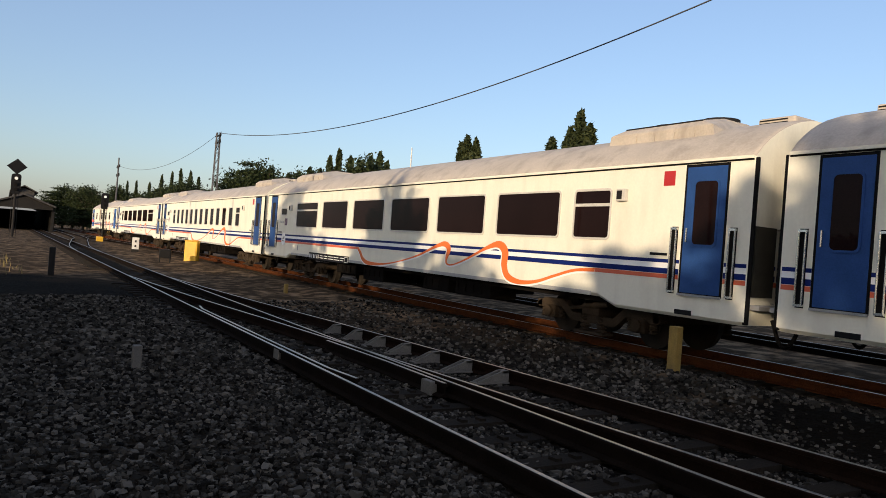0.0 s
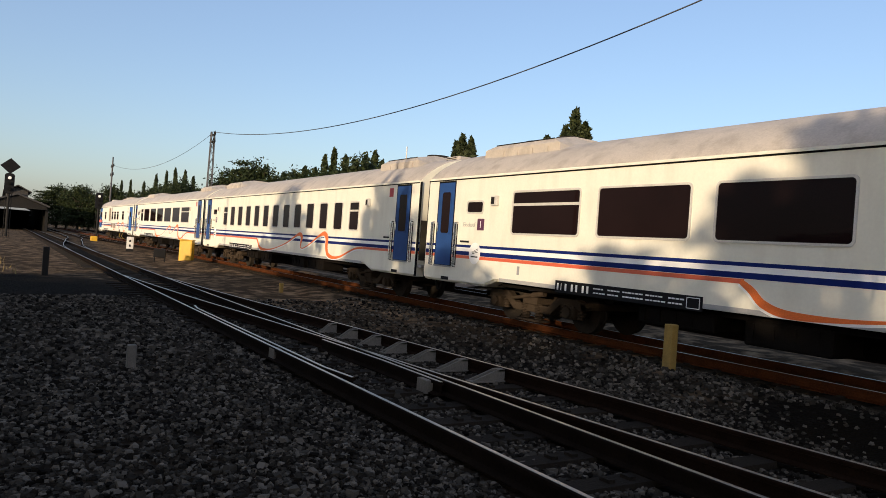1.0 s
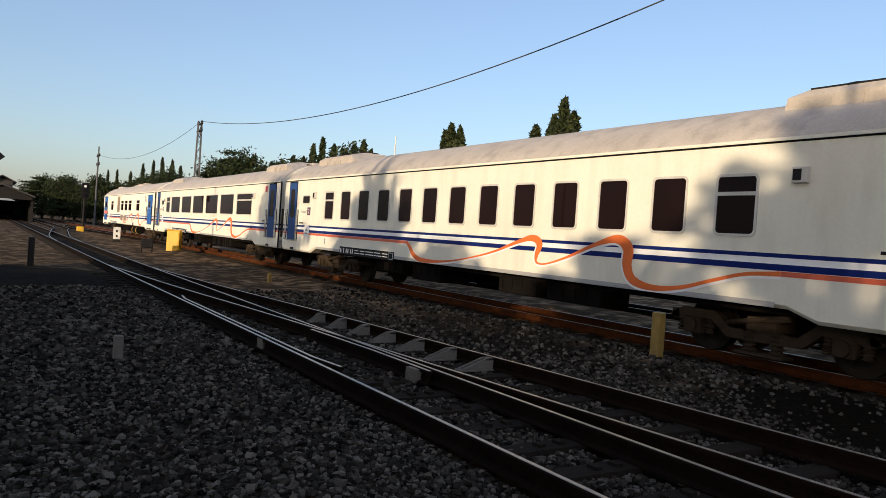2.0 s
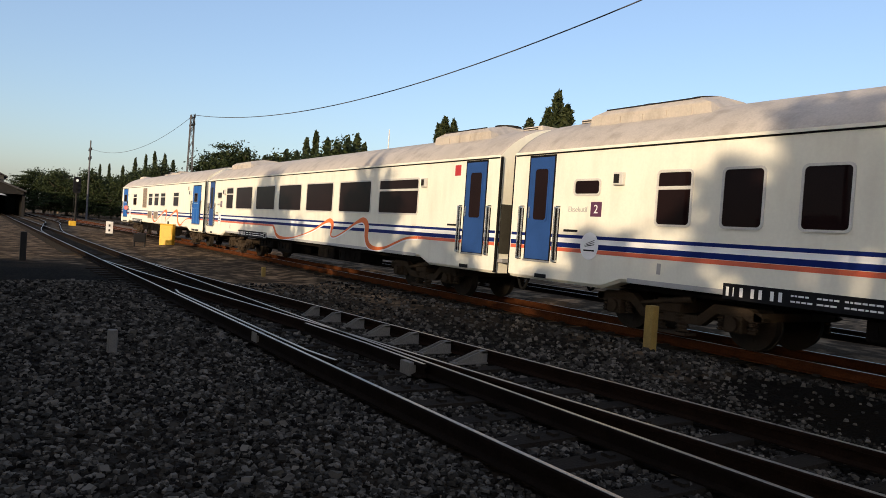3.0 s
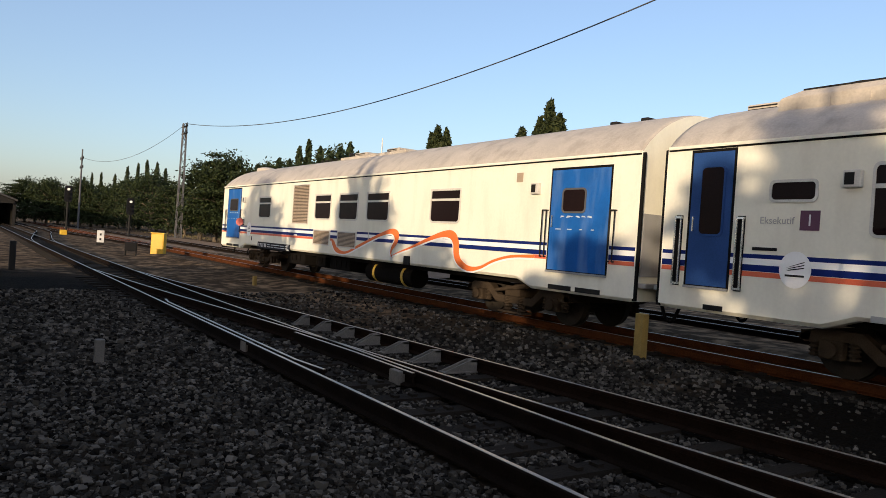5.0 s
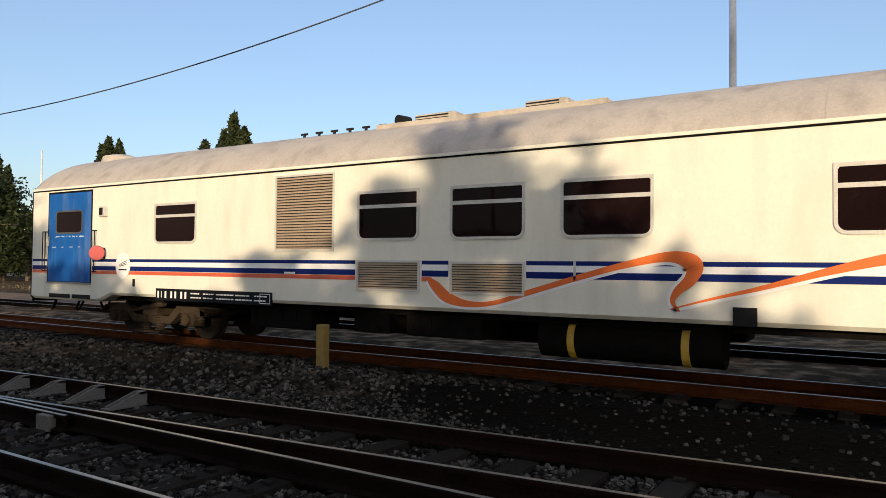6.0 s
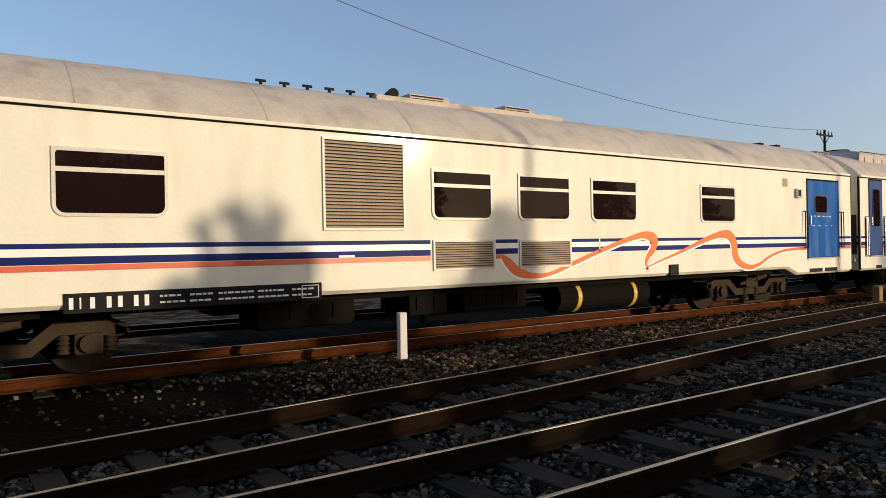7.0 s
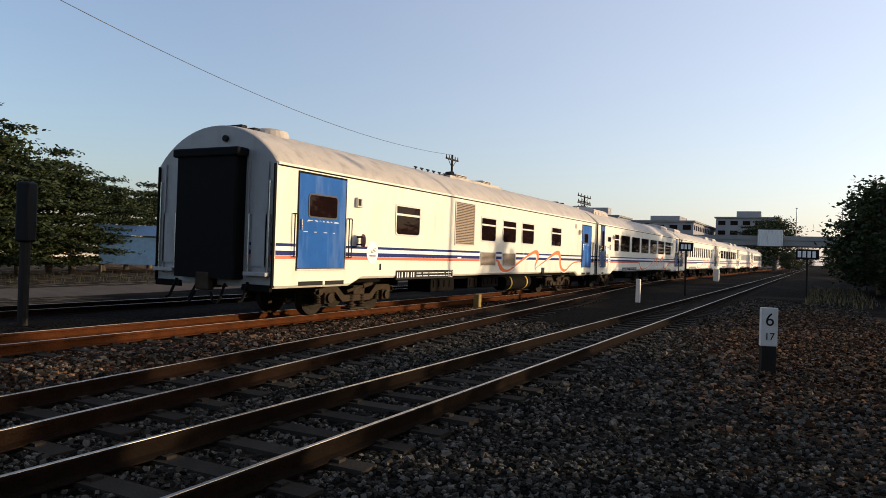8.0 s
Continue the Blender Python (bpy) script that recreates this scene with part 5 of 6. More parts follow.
def planting():
    # row of slim trees far behind the train: bearing, height over the eye as an angle
    slim = [column_tree(11.0, 11), column_tree(11.0, 23), column_tree(11.0, 37)]
    row = [(47.5, 10.6, 38), (48.3, 11.5, 38), (49.0, 10.2, 39), (50.4, 9.4, 39), (54.2, 6.8, 40), (56.4, 8.9, 40), (57.1, 9.1, 40), (57.6, 8.5, 41), (63.4, 6.6, 40), (64.0, 7.3, 40), (64.7, 6.9, 40), (65.4, 6.4, 41), (66.3, 6.8, 40), (67.2, 7.2, 40), (67.9, 6.6, 41),
           (68.6, 5.6, 40), (69.4, 5.6, 40), (70.2, 5.2, 41), (71.0, 5.0, 40), (77.6, 4.0, 40), (78.2, 4.4, 40), (78.9, 4.5, 40), (79.5, 4.2, 41), (80.2, 3.9, 40), (81.0, 3.3, 40), (81.9, 3.3, 40), (82.5, 3.2, 42), (83.0, 2.9, 42)]
    used = set()
    for k, (az, el, y) in enumerate(row):
        x, y = by_bearing(az, y)
        h = 1.5 + math.hypot(x, y) * math.tan(radians(el))
        src = slim[k % 3]
        wide = 1.25 if el > 8 else 1.2
        if k % 3 not in used:
            used.add(k % 3)
            src_scale = h / 11.0
            src.matrix_basis = pose(x, y, -0.15, 0, 0, 40 * k) @ Matrix.Diagonal((wide, wide, src_scale, 1))
        else:
            copy_thing_scaled(src, x, y, wide, 47 * k, h / 11.0 / wide)
    # leafy belt below and between them
    broad = [broad_tree(6.0, 3.0, 3, n=7000, leaf=0.75, clump=0.11), broad_tree(6.0, 3.2, 8, n=7000, leaf=0.75, clump=0.11), broad_tree(6.0, 3.0, 15, layered=True, n=15000, leaf=0.58)]
    belt = [(60, 36, 6.0), (62, 34, 6.5), (63.5, 33, 7.0), (65, 31, 9.0), (66.3, 29, 8.6), (67.4, 28, 9.4), (68.4, 27, 8.4), (69.3, 26, 8.6), (70.2, 25, 7.4), (71.1, 24, 7.4), (72, 23, 7.2), (72.9, 22, 7.0), (73.8, 21, 7.0), (74.6, 38, 9.0), (74.9, 20, 7.0), (76, 26, 7.6), (77.2, 24, 7.2),
            (78.4, 24, 7.4), (79.6, 23, 7.6), (80.6, 22, 7.6), (81.6, 20, 7.4), (82.4, 18.5, 7.4), (83.1, 17, 7.6), (83.8, 15.4, 7.4), (84.5, 13.8, 7.6), (85.2, 12.2, 7.4), (85.9, 10.6, 7.6), (86.5, 9.2, 7.4), (87.1, 7.6, 7.2), (83.5, 20, 8.2), (85, 15, 8.0), (76.6, 30, 9.4), (78.0, 29, 8.4), (79.2, 27, 9.6), (80.2, 26, 8.2), (81.2, 25, 9.2), (82.0, 23, 8.6), (75.4, 31, 8.2), (52, 40, 5), (44, 40, 4.6), (30, 42, 3.8), (12, 42, 3.4), (-8, 44, 3.2)]
    spots = [(by_bearing(az, y), h) for az, y, h in belt]
    # trees beyond the right-hand end of the line
    spots += [((by_bearing(az, y)), h) for az, y, h in ((-30.0, 27, 6.0), (-31.5, 30, 6.2), (-33.0, 30, 5.0), (-34.8, 31, 5.4), (-36.2, 31, 4.8), (-38.0, 33, 4.8), (-39.5, 34, 4.6), (-41, 35, 4.6), (-26, 30, 6), (-22, 31, 5.6), (-50, 40, 4.2), (-58, 44, 4.2))]
    spots += [((190.0, 8.9), 16.5), ((200.0, 13.5), 13.0), ((215.0, -5.0), 8.0), ((205.0, -12.0), 9.0), ((332.0, 4.0), 9.0), ((332.0, -5.0), 9.0), ((332.0, 13.0), 9.0), ((48.5, -3.4), 7.0), ((50.0, -3.7), 6.0), ((56.0, -3.9), 6.8), ((45.0, -4.4), 5.2), ((47.0, -7.0), 6.4), ((62.0, -6.5), 7.4), ((53.0, -8.4), 7.0), ((80.0, -6.0), 7.0), ((95.0, -9.0), 8.0), ((120.0, -10.0), 8.0), ((150.0, -9.0), 8.0), ((170.0, 5.0), 5.0)]
    first = [True, True, True]
    for k, ((x, y), h) in enumerate(spots):
        i = 2 if (x > 0 and 20 < y < 40) or (k % 4 == 0) else k % 2
        if first[i]:
            first[i] = False
            broad[i].matrix_basis = pose(x, y, -0.15, 0, 0, 33 * k) @ Matrix.Diagonal((h / 6, h / 6, h / 6, 1))
        else:
            copy_thing_scaled(broad[i], x, y, h / 6 * random.uniform(0.85, 1.05), 33 * k, random.uniform(0.8, 1.28) if x < 0 else random.uniform(0.86, 1.06))
    # trees standing behind the place of view, whose shade falls on the train
    shade = broad_tree(7.5, 3.3, 41, "shade trees", low=0.40, n=2500, clump=0.062, leaf=1.1)
    # unseen tall high-crowned trees added to block skylight; low sun shines between bare trunks
    sky_blocker = broad_tree(15.0, 5.8, 77, "tall shade trees", low=0.60, n=9000, clump=0.10, leaf=0.75, stout=0.19)
    for k, (x, y, tall) in enumerate(((-29.0, -9.5, 1.0), (-20.5, -9.5, 1.07), (-12.9, -8.2, 1.0), (-5.6, -9.5, 1.1), (5.6, -8.2, 1.04), (22.3, -15.2, 1.2), (28.4, -9.5, 1.0), (-1.2, -16.0, 1.25))):
        if k == 0:
            sky_blocker.matrix_basis = pose(x, y, -0.15) @ Matrix.Diagonal((1, 1, tall, 1))
        else:
            copy_thing_scaled(sky_blocker, x, y, 1.0, 71 * k, tall)
    for k, (x, y, tall, wide, turn) in enumerate(SHADE_TREES):
        if k == 0:
            shade.matrix_basis = pose(x, y, -0.15) @ Matrix.Diagonal((wide, wide, tall, 1))
        else:
            copy_thing_scaled(shade, x, y, wide, 61 * k, tall / wide)


SHADE_TREES = [(9.8, -15.3, 1.06, 1.0, 0.0), (18.3, -15.6, 0.86, 0.55, 0.0), (23.0, -17.0, 0.90, 0.42, 0.0), (35.5, -15.5, 0.86, 0.7, 0.0), (-1.8, -15.5, 1.0, 0.9, 0.0), (-9.5, -15.0, 1.0, 0.95, 0.0), (5.2, -13.6, 0.76, 1.0, 0.0), (47.0, -17.0, 0.92, 0.9, 0.0), (0.5, -14.0, 0.74, 0.95, 0.0), (-4.2, -14.0, 0.75, 0.9, 0.0), (11.5, -14.0, 0.76, 0.9, 0.0)]


def grass():
    rs = np.random.RandomState(5)
    pts, faces = [], []
    for cx, cy, w, d, n in ((26, 26, 14, 3, 1500), (-75, 24, 40, 3, 1500), (44, -1.2, 12, 1.4, 500), (-27, -1.5, 5, 2, 200)):
        for _ in range(n):
            x, y = cx + rs.uniform(-w, w), cy + rs.uniform(-d, d)
            a, h, t = rs.uniform(0, 6.28), rs.uniform(0.08, 0.30), rs.uniform(-0.1, 0.1)
            k = len(pts)
            z = -0.18
            pts += [(x - 0.02 * math.cos(a), y - 0.02 * math.sin(a), z), (x + 0.02 * math.cos(a), y + 0.02 * math.sin(a), z), (x + t, y + t * 0.5, z + h)]
            faces.append((k, k + 1, k + 2))
    me = bpy.data.meshes.new("dry_grass")
    me.from_pydata(pts, [], faces)
    me.materials.append(M_GRASS)
    tagged(new("dry_grass", me), "dry yellowish grass tufts beside the tracks", "grass", kind="stuff")


# ---------------------------------------------------------------- trackside things
def marker_post(x, y, z, h, mt, label, r=0.085):
    bm = bmesh.new()
    prism(bm, [(x - r, y - r), (x + r, y - r), (x + r, y + r * 0.6), (x + r * 0.4, y + r), (x - r * 0.4, y + r), (x - r, y + r * 0.6)], z - 0.15, z + h, "z")
    bmesh.ops.bevel(bm, geom=bm.edges[:], offset=0.008, segments=1, affect="EDGES")
    return thing("marker_post", bm, mt, label, "post", "trackside posts")


def kilometre_post():
    k = holder("kilometre_post", "white kilometre post with black numerals and a black base", "kilometre post", at=(12.62, 0.43, -0.2), turn=-68)
    bm = bmesh.new()
    box(bm, -0.118, 0.118, -0.05, 0.05, 0.38, 0.95, 0.008)
    part("board", bm, M_POSTW, k, "whitewashed board")
    bm = bmesh.new()
    box(bm, -0.105, 0.105, -0.06, 0.06, -0.1, 0.38, 0.006)
    part("base", bm, M_DARK, k, "black painted base")
    lettering("6", 0.27, M_DARK, k, pose(0, -0.053, 0.685, 90), "numeral")
    lettering("17", 0.15, M_DARK, k, pose(0, -0.053, 0.475, 90), "numeral")


def board_sign(x, y, h, w, bh, bars, turn):
    k = holder("trackside_sign", "black sign board with white lettering on a dark post", "sign", "sign boards", at=(x, y, -0.2), turn=turn)
    bm = bmesh.new()
    box(bm, -0.04, 0.04, -0.04, 0.04, -0.1, h, 0.006)
    part("post", bm, M_DARK, k)
    bm = bmesh.new()
    box(bm, -w / 2, w / 2, -0.07, -0.04, h - bh, h, 0.006)
    b = part("board", bm, M_BLACKPAINT, k)
    bm = bmesh.new()
    for i in range(bars):
        x0 = -w / 2 + 0.08 + (w - 0.16) * i / bars
        box(bm, x0, x0 + (w - 0.16) / bars * 0.7, -0.075, -0.069, h - bh + 0.09, h - 0.09)
    part("board_lettering", bm, M_WHITEPAINT, b)


def light_signal(x, y, h, turn, diamond):
    k = holder("railway_signal", "black railway colour-light signal on a post" + (" with a diamond board" if diamond else ""), "railway signal", "signals", at=(x, y, -0.2), turn=turn)
    top = h - (1.1 if diamond else 0.0)
    bm = bmesh.new()
    tube(bm, (0, 0, -0.1), (0, 0, top - 1.0), 0.09, seg=12)
    part("post", bm, M_DARK, k)
    bm = bmesh.new()
    prism(bm, rounded(-0.33, 0.33, top - 1.55, top, 0.2), -0.12, 0.0)
    hd = part("signal_head", bm, M_BLACKPAINT, k, "black signal head")
    for i in range(3):
        bm = bmesh.new()
        z = top - 0.35 - 0.42 * i
        tube(bm, (0, -0.13, z), (0, -0.26, z), 0.12, seg=16)
        part("lamp_hood", bm, M_BLACK if i else M_WHITEPAINT, hd)
    if diamond:
        bm = bmesh.new()
        prism(bm, [(-0.68, h - 0.55), (0, h - 1.15), (0.68, h - 0.55), (0, h + 0.05)], -0.06, 0.0)
        part("diamond_board", bm, M_BLACKPAINT, k)
    bm = bmesh.new()
    for i in range(8):
        tube(bm, (-0.2, 0.12, 0.4 + 0.35 * i), (0.2, 0.12, 0.4 + 0.35 * i), 0.015, seg=6)
    for s in (-0.2, 0.2):
        tube(bm, (s, 0.12, 0.0), (s, 0.12, top - 1.0), 0.018, seg=6)
    part("ladder", bm, M_DARK, k)


def utility_pole(x, y, h, arms, lattice=False, mt=None, reach=1.0):
    k = holder("utility_pole", "lattice steel power pole with crossarms" if lattice else "power pole with crossarms and insulators", "utility pole", "poles", at=(x, y, -0.2))
    bm = bmesh.new()
    if lattice:
        for sx in (-1, 1):
            for sy in (-1, 1):
                tube(bm, (sx * 0.27, sy * 0.27, 0), (sx * 0.16, sy * 0.16, h), 0.045, seg=6)
        n = 14
        for i in range(n):
            z0, z1 = h * i / n, h * (i + 1) / n
            a, b = 0.27 - 0.11 * i / n, 0.27 - 0.11 * (i + 1) / n
            s = 1 if i % 2 else -1
            for sy in (-1, 1):
                tube(bm, (s * a, sy * a, z0), (-s * b, sy * b, z1), 0.025, seg=5)
                tube(bm, (sy * a, s * a, z0), (sy * b, -s * b, z1), 0.025, seg=5)
    else:
        tube(bm, (0, 0, -0.2), (0, 0, h), 0.14, 0.09, 10)
    part("pole", bm, mt or M_STEEL, k)
    for z in arms:
        bm = bmesh.new()
        box(bm, -reach, reach, -0.06, 0.06, z - 0.06, z + 0.06)
        tube(bm, (-reach * 0.7, 0, z), (0, 0, z - 0.7), 0.03, seg=6)
        tube(bm, (reach * 0.7, 0, z), (0, 0, z - 0.7), 0.03, seg=6)
        arm = part("crossarm", bm, M_DARK, k)
        for s in (-0.95, -0.5, 0.5, 0.95):
            bm = bmesh.new()
            tube(bm, (s * reach, 0, z + 0.05), (s * reach, 0, z + 0.32), 0.05, 0.03, 8)
            part("insulator", bm, M_DARK, arm)


def wire(p, q, sag, r=0.022):
    """A hanging wire as one bevelled curve."""
    p, q = Vector(p), Vector(q)
    n = 40
    cu = bpy.data.curves.new("overhead_wire", "CURVE")
    cu.dimensions, cu.bevel_depth, cu.bevel_resolution = "3D", r, 1
    sp = cu.splines.new("POLY")
    sp.points.add(n)
    for k in range(n + 1):
        c = p.lerp(q, k / n) - Vector((0, 0, sag * 4 * (k / n) * (1 - k / n)))
        sp.points[k].co = (*c, 1)
    cu.materials.append(M_WIRE)
    tagged(new("overhead_wire", cu), "thin dark overhead power wire between poles", "wire", "wires")


def trackside():
    marker_post(-6.74, 8.06, -0.09, 0.64, M_POSTY, "weathered yellow concrete marker post beside the track", 0.075)
    marker_post(5.60, 8.06, -0.09, 0.63, M_POSTW, "whitewashed marker post beside the track", 0.055)
    marker_post(18.7, 8.05, -0.1, 0.40, M_POSTY, "weathered yellow concrete marker post beside the track", 0.09)
    marker_post(27.4, 5.60, -0.2, 0.88, M_POSTW, "whitewashed marker post with a dark foot", 0.08)
    marker_post(62.0, 7.0, -0.2, 1.0, M_POSTW, "whitewashed marker post with a dark foot", 0.22)
    marker_post(-23.0, 1.20, -0.2, 0.80, M_DARK, "dark iron post in the ballast", 0.08)
    marker_post(-19.4, 6.85, -0.2, 0.27, M_POSTY, "short faded yellow stump in dark earth", 0.055)
    marker_post(-8.45, 1.33, -0.2, 0.26, M_CASTING, "short pale concrete stump in the gravel", 0.05)
    kilometre_post()
    board_sign(35.0, 5.15, 2.45, 0.62, 0.40, 3, -75)
    board_sign(39.2, 0.25, 2.35, 1.0, 0.48, 4, -84)
    light_signal(-63.5, 0.55, 5.95, 90, True)
    light_signal(-76.0, 8.1, 4.5, 90, False)
    light_signal(-72.0, 12.9, 3.7, 90, False)
    # low signal seen from behind, beyond the train
    k = holder("dwarf_signal", "black low signal on a dark post seen from behind", "railway signal", "signals", at=(8.68, 12.3, -0.2), turn=20)
    bm = bmesh.new()
    tube(bm, (0, 0, -0.1), (0, 0, 2.3), 0.09, seg=10)
    part("post", bm, M_DARK, k)
    bm = bmesh.new()
    box(bm, -0.14, 0.14, -0.12, 0.12, 1.55, 2.62, 0.04)
    part("signal_head", bm, M_BLACKPAINT, k)
    # yellow relay box
    k = holder("relay_box", "bright yellow signalling relay box on the ballast", "relay box", at=(-35.6, 7.75, -0.2), turn=60)
    bm = bmesh.new()
    box(bm, -0.30, 0.30, -0.22, 0.22, 0.0, 1.05, 0.03)
    part("cabinet", bm, M_YELLOW, k)
    bm = bmesh.new()
    box(bm, -0.25, 0.25, -0.235, -0.21, 0.10, 0.95, 0.01)
    part("cabinet_door", bm, M_YELLOW, k)
    bm = bmesh.new()
    box(bm, -0.32, 0.32, -0.24, 0.24, 1.05, 1.10, 0.02)
    part("lid", bm, M_YELLOW, k)
    for x, y, h in ((-67.0, 6.95, 0.45),):
        bm = bmesh.new()
        box(bm, x - 0.4, x + 0.4, y - 0.25, y + 0.25, -0.2, h - 0.2, 0.04)
        thing("point_machine", bm, M_YELLOW, "low yellow point machine beside the rails", "point machine", "point machines")
    k = holder("distance_board", "white board with dark marks on a black foot", "sign", at=(-45.6, 6.68, -0.2), turn=80)
    bm = bmesh.new()
    box(bm, -0.19, 0.19, -0.04, 0.04, 0.2, 0.90, 0.01)
    part("board", bm, M_POSTW, k)
    bm = bmesh.new()
    box(bm, -0.2, 0.2, -0.05, 0.05, -0.1, 0.2)
    part("base", bm, M_DARK, k)
    bm = bmesh.new()
    for z in (0.32, 0.60):
        box(bm, -0.05, 0.05, -0.046, -0.039, z, z + 0.13)
    part("board_marks", bm, M_DARK, k)
    k = holder("point_indicator", "small black point indicator box on thin legs", "indicator", at=(-34.3, 6.3, -0.2), turn=75)
    bm = bmesh.new()
    box(bm, -0.26, 0.26, -0.1, 0.1, 0.22, 0.62, 0.03)
    part("case", bm, M_BLACKPAINT, k)
    for s in (-0.22, 0.22):
        bm = bmesh.new()
        tube(bm, (s, 0, -0.1), (s, 0, 0.25), 0.03, seg=8)
        part("leg", bm, M_DARK, k)
    utility_pole(-73.0, 17.6, 11.5, (11.2, 10.5), True, M_POLE)
    utility_pole(-109.0, 13.0, 10.9, (9.6, 8.4), False, M_POLE, 1.5)
    utility_pole(54.6, 27.4, 9.9, (9.5,), False, M_DARK, 1.1)
    utility_pole(84.0, 24.6, 9.0, (8.8, 8.0, 7.2), False, M_DARK, 2.6)
    utility_pole(92.0, 27.0, 9.0, (8.8, 8.0), False, M_DARK, 2.6)
    # pale tall mast behind the train
    bm = bmesh.new()
    tube(bm, (-4.1, 24.6, -0.2), (-4.1, 24.6, 15.2), 0.13, 0.10, 12)
    thing("light_mast", bm, M_POSTW, "tall pale steel mast behind the tracks", "mast", smooth=True)
    wire((-73, 17.6, 11.3), (-4.1, 24.6, 15.0), 3.27, 0.03)
    wire((-4.1, 24.6, 15.0), (54.6, 27.4, 9.7), 2.6, 0.014)
    wire((-109, 13.0, 9.6), (-73, 17.6, 11.2), 1.8, 0.02)
    x, y = by_bearing(70.7, 20.5)
    bm = bmesh.new()
    tube(bm, (x, y, -0.2), (x, y, 3.6), 0.09, 0.07, 8)
    thing("thin_pole", bm, M_POSTW, "thin white pole in front of the trees", "pole")
    x, y = by_bearing(68.2, 19)
    k = holder("low_sign", "low white board on two dark legs", "sign", at=(x, y, -0.2), turn=60)
    bm = bmesh.new()
    box(bm, -0.7, 0.7, -0.04, 0.04, 0.7, 1.25, 0.01)
    part("board", bm, M_POSTW, k)
    for q in (-0.6, 0.6):
        bm = bmesh.new()
        tube(bm, (q, 0.06, -0.1), (q, 0.06, 1.2), 0.04, seg=8)
        part("leg", bm, M_DARK, k)
    # red and white radio mast in the distance
    bm = bmesh.new()
    x, y = by_bearing(61.5, 130)
    tube(bm, (x, y, 0), (x, y, 1.4 + 272 * math.tan(radians(7.9))), 0.5, 0.22, 8)
    thing("radio_mast", bm, M_POSTW, "distant pale radio mast", "mast")


# ---------------------------------------------------------------- buildings
def station():
    st = holder("station_hall", "dark open station hall with a stepped pitched sheet roof", "station building", at=(-100, -2.5, -0.2))
    mid, half = 4.3, 3.5
    bm = bmesh.new()
    prism(bm, [(mid - half, 3.2), (mid, 4.5), (mid + half, 3.2), (mid + half, 3.0), (mid, 4.3), (mid - half, 3.0)], -60, 0, "x")
    part("roof", bm, M_ROOFTILE, st)
    bm = bmesh.new()
    prism(bm, [(mid - 1.1, 4.0), (mid - 1.1, 4.75), (mid, 5.2), (mid + 1.1, 4.75), (mid + 1.1, 4.0)], -60, -1, "x")
    part("roof_lantern", bm, M_ROOFTILE, st)
    bm = bmesh.new()
    prism(bm, [(mid - 1.5, 4.75), (mid, 5.5), (mid + 1.5, 4.75), (mid + 1.5, 4.63), (mid, 5.36), (mid - 1.5, 4.63)], -60, -0.4, "x")
    part("lantern_roof", bm, M_ROOFTILE, st)
    bm = bmesh.new()
    prism(bm, [(mid - half + 0.3, 2.7), (mid - half + 0.3, 3.05), (mid, 4.28), (mid + half - 0.3, 3.05), (mid + half - 0.3, 2.7)], -0.5, -0.3, "x")
    part("gable_board", bm, M_DARK, st)
    # side and end walls coloured dark to give the hall an unlit interior
    for y in (mid - half + 0.25, mid + half - 0.25):
        for x in (-1, -9, -17):
            bm = bmesh.new()
            box(bm, x - 0.15, x + 0.15, y - 0.15, y + 0.15, 0, 3.02)
            part("column", bm, M_DARK, st)
        bm = bmesh.new()
        box(bm, -60, -3, y - 0.1, y + 0.1, 0, 2.98)
        part("side_wall", bm, M_DARK, st)
    bm = bmesh.new()
    box(bm, -60, -59.6, mid - half, mid + half, 0, 3.0)
    part("end_wall", bm, M_DARK, st)


def building(name, x, y, w, d, storeys, label, turn=0):
    h = storeys * 3.4
    b = holder(name, label, "building", "distant buildings", at=(x, y, -0.2), turn=turn)
    bm = bmesh.new()
    box(bm, -w / 2, w / 2, -d / 2, d / 2, 0, h)
    part("wall", bm, M_HAZEWALL, b)
    bm = bmesh.new()
    box(bm, -w / 2 - 0.5, w / 2 + 0.5, -d / 2 - 0.5, d / 2 + 0.5, h, h + 0.5)
    roof = part("roof", bm, M_CONCRETE, b)
    bm = bmesh.new()
    box(bm, -w * 0.2, w * 0.05, -d * 0.2, d * 0.2, h + 0.5, h + 3.0)
    part("roof_house", bm, M_HAZEWALL, roof)
    for f in range(storeys):
        for side in (0, 1):
            span = d if side else w
            n = int(span / 4)
            for k in range(n):
                c = -span / 2 + span * (k + 0.5) / n
                bm = bmesh.new()
                z = f * 3.4 + 1.0
                if side:
                    box(bm, -w / 2 - 0.06, -w / 2 + 0.02, c - 1.2, c + 1.2, z, z + 1.5)
                else:
                    box(bm, c - 1.2, c + 1.2, -d / 2 - 0.06, -d / 2 + 0.02, z, z + 1.5)
                part("window", bm, M_GLASS, b)


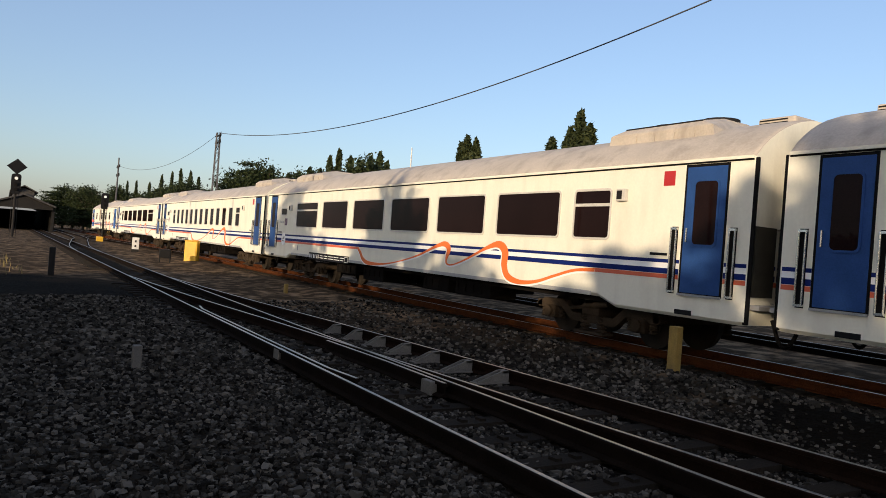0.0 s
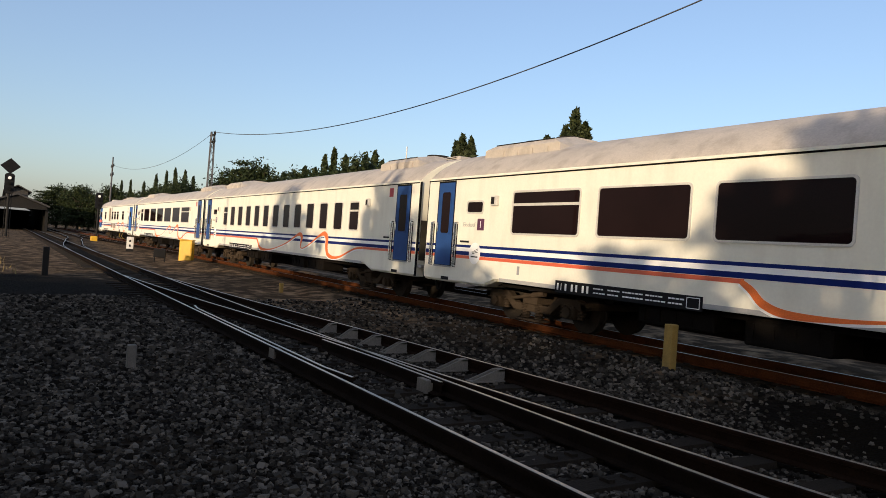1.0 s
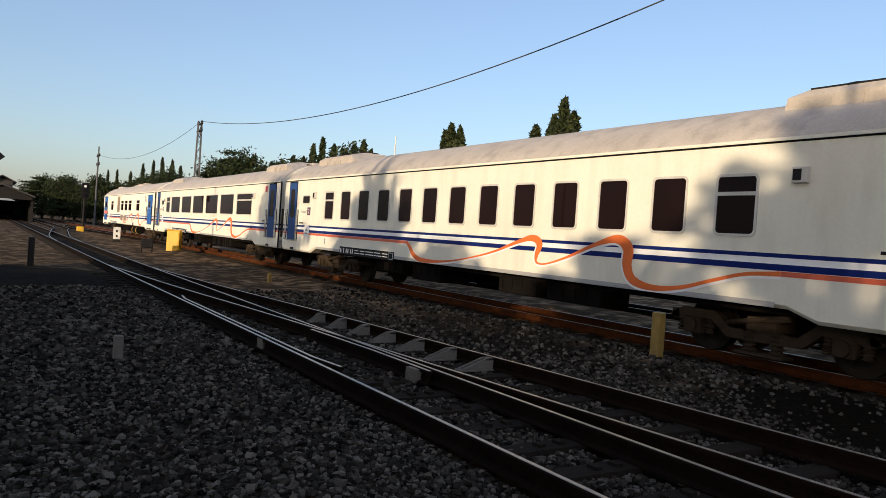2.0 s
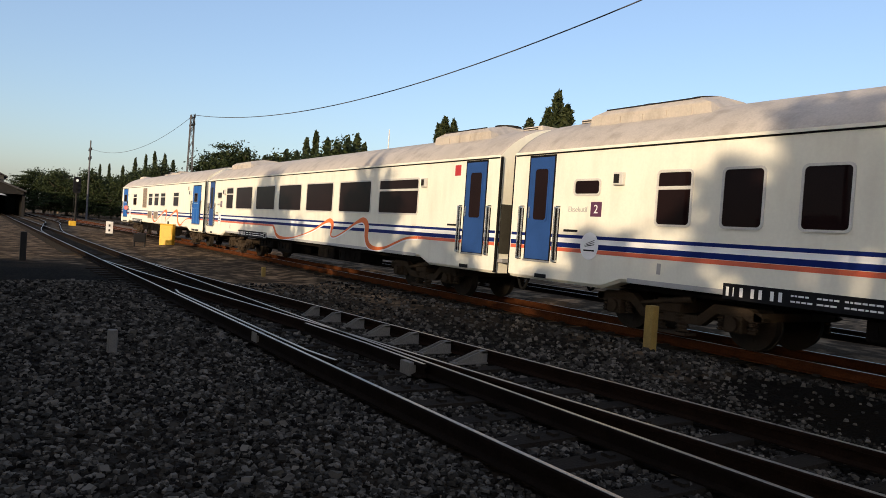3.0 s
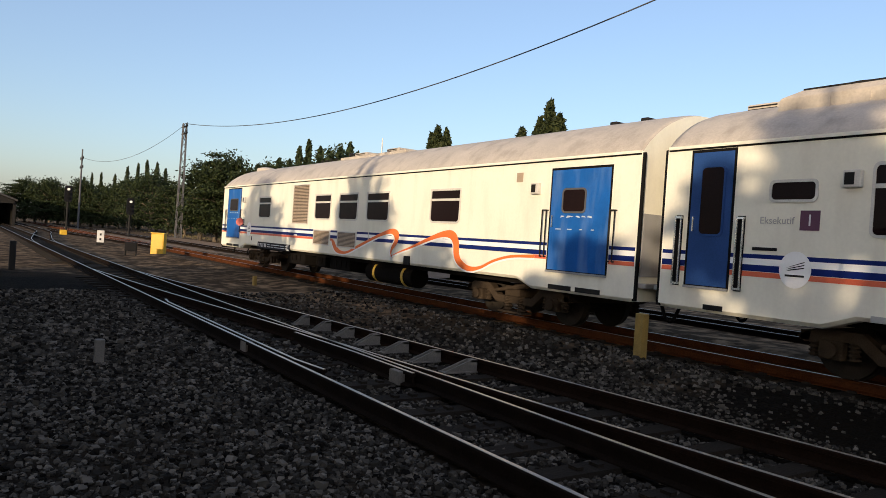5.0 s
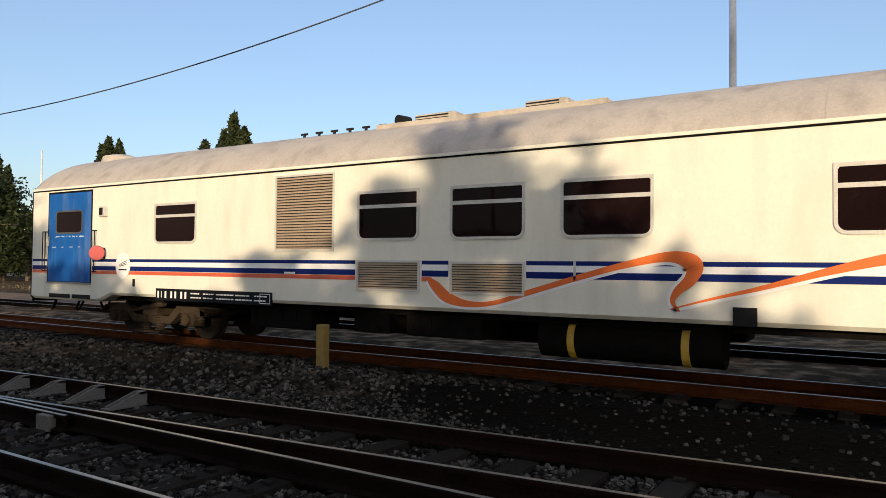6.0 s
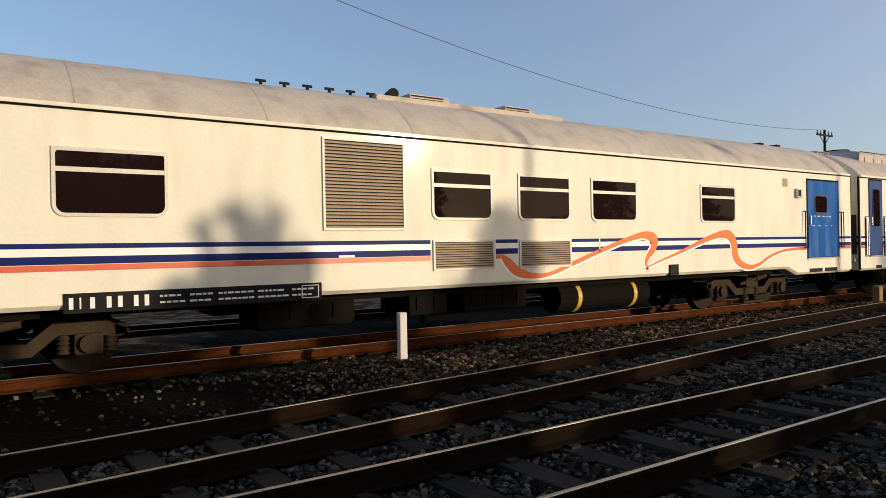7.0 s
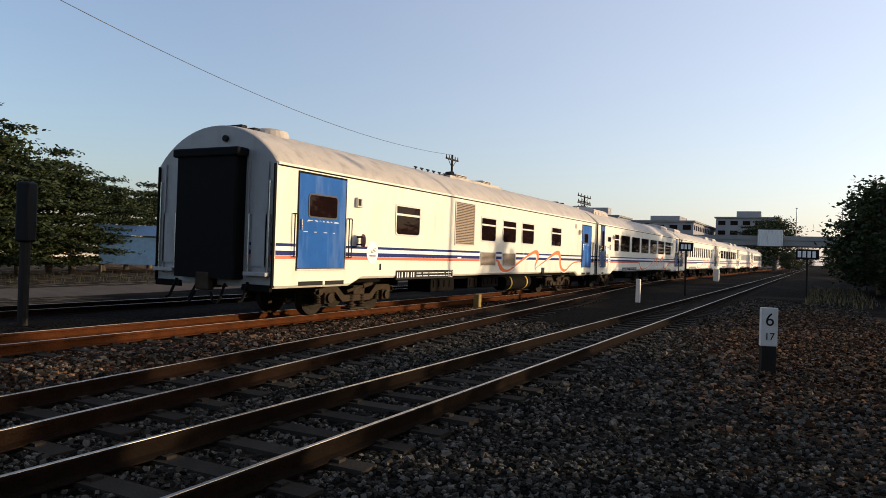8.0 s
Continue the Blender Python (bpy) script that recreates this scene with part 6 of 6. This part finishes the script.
def overpass():
    o = holder("road_overpass", "grey concrete road overpass across the tracks", "bridge", at=(150, 0, -0.2))
    bm = bmesh.new()
    box(bm, -5, 5, -60, 60, 4.9, 5.9)
    part("deck", bm, M_CONCRETE, o)
    for x in (-5, 5):
        bm = bmesh.new()
        box(bm, x - 0.15, x + 0.15, -60, 60, 5.9, 6.7)
        part("parapet", bm, M_CONCRETE, o)
    for y in (-22, -6.5, 17, 34):
        bm = bmesh.new()
        box(bm, -3.5, 3.5, y - 0.6, y + 0.6, 0, 4.9)
        part("pier", bm, M_CONCRETE, o)
    for y in (-4, 3.5):
        k = holder("street_lamp", "tall street lamp on the overpass", "street lamp", "overpass lamps", at=(150, y, 6.4))
        bm = bmesh.new()
        tube(bm, (0, 0, 0), (0, 0, 5.2), 0.12, 0.07, 8)
        part("pole", bm, M_STEEL, k)
        bm = bmesh.new()
        tube(bm, (0, 0, 5.2), (-1.4, 0, 5.4), 0.06, seg=6)
        box(bm, -2.0, -1.3, -0.15, 0.15, 5.32, 5.46)
        part("lamp_arm", bm, M_STEEL, k)


def billboard():
    k = holder("billboard", "pale rectangular billboard fixed to the overpass", "billboard", at=(144.4, 7.6, 4.6), turn=0)
    bm = bmesh.new()
    box(bm, -0.12, 0.12, -2.1, 2.1, 0, 3.0, 0.03)
    part("panel", bm, M_POSTW, k)
    for y in (-1.5, 1.5):
        bm = bmesh.new()
        tube(bm, (0.1, y, 0.8), (0.6, y, 0.8), 0.08, seg=8)
        part("bracket", bm, M_STEEL, k)


def surroundings():
    billboard()
    station()
    building("office_building", 262, 46, 60, 24, 4, "long pale grey office building in the distance")
    building("office_building", 282, 22, 26, 20, 5, "tall pale grey building behind the overpass")
    building("office_building", 214, 58, 16, 14, 4, "narrow grey building in the distance")
    overpass()
    # unseen long wall closing the place behind the view; heights and gaps shape sunlight
    bm = bmesh.new()
    for x0, x1, h in ((-130, -27, 1.3), (-17, 4.5, 2.75), (4.5, 12.4, 3.62), (26.5, 90, 2.7)):
        box(bm, x0, x1, -9.6, -9.3, -0.3, h)
        box(bm, x0, x1, -9.66, -9.24, h, h + 0.08)
    thing("wall_south", bm, M_WALL, "unseen long plain plastered wall added to cast shade, with openings for the sun", "wall", kind="structure")
    # unseen hedge added to roughen the edge of the wall's shadow
    rs = np.random.RandomState(19)
    n = 12000
    x = rs.uniform(-60, 60, n)
    top = np.where((x > 4.5) & (x < 12.4), 3.6, 2.7) + 0.45 * np.array([noise.noise((q * 0.5, 0, 2)) for q in x]) + 0.25
    top = np.where(((x > -27) & (x < -17)) | ((x > 12.4) & (x < 26.5)), 0.25 + 1.0 * np.array([noise.noise((q * 0.7, 5, 2)) for q in x]), top)
    top = np.where(x < -27, 0.5 * top, top)
    z = top * (1 - 0.30 * rs.uniform(0, 1, n) ** 1.6)
    hedge = new("hedge", leaf_mesh("hedge", np.stack([x, -10.4 + 0.5 * rs.normal(size=n), np.maximum(z, 0.05)], 1), rs.uniform(0.06, 0.15, n), rs, M_LEAF, 0.9))
    tagged(hedge, "unseen ragged leafy hedge added behind the wall to break up its shade", "hedge", kind="stuff")
    bm = bmesh.new()
    box(bm, -150, 240, 46, 46.3, -0.3, 2.0)
    thing("wall_north", bm, M_WALL, "long low plastered boundary wall", "wall", kind="structure")
    # blue sheeted stall among the trees
    k = holder("market_stall", "low stall roofed with blue tarpaulin among the trees", "stall", at=(26.2, 29.5, -0.2), turn=-35)
    bm = bmesh.new()
    box(bm, -2.6, 2.6, -0.1, 0.1, 0.5, 1.9)
    part("sheet", bm, M_TARP, k)
    bm = bmesh.new()
    prism(bm, [(-0.3, 2.0), (2.2, 2.5), (2.2, 2.44), (-0.3, 1.94)], -2.8, 2.8, "x")
    part("roof_sheet", bm, M_TARP, k)
    for s in (-2.5, 0, 2.5):
        bm = bmesh.new()
        tube(bm, (s, 0.12, 0), (s, 0.12, 2.0), 0.05, seg=8)
        part("pole", bm, M_BARK, k)
    # bare earth strips
    for x0, x1, y0, y1 in ((6, 60, 17.5, 21.5), (-80, -26, 11.6, 13.4), (-75, -24, 15.2, 20.0)):
        bm = bmesh.new()
        n = 30
        rows = []
        for i in range(n + 1):
            x = x0 + (x1 - x0) * i / n
            rows.append([bm.verts.new((x, y0 + 0.6 * noise.noise((x, 1, 0)), -0.19)), bm.verts.new((x, (y0 + y1) / 2, -0.10 if y0 < 15 else 0.02)), bm.verts.new((x, y1 + 0.6 * noise.noise((x, 9, 0)), -0.19))])
        for a, b in zip(rows, rows[1:]):
            for i in range(2):
                bm.faces.new((a[i], a[i + 1], b[i + 1], b[i]))
        thing("earth_bank", bm, M_EARTH, "low bank of dry brown earth", "ground", kind="structure")


ground()
train()
trackside()
surroundings()
planting()
grass()
tracks()
stones()


def motions():
    for coach, off in TRAIN:
        walk(coach, [(t, pose(s + off, TRAIN_Y, 0)) for t, s in RUN])
    turn = 12.48 / 0.385 * 180 / math.pi
    for ob, x in WHEELSETS:
        walk(ob, [(k / 30, pose(x, 0, 0.385, 0, (turn * k / 30) % 360, 0)) for k in range(241)])


motions()
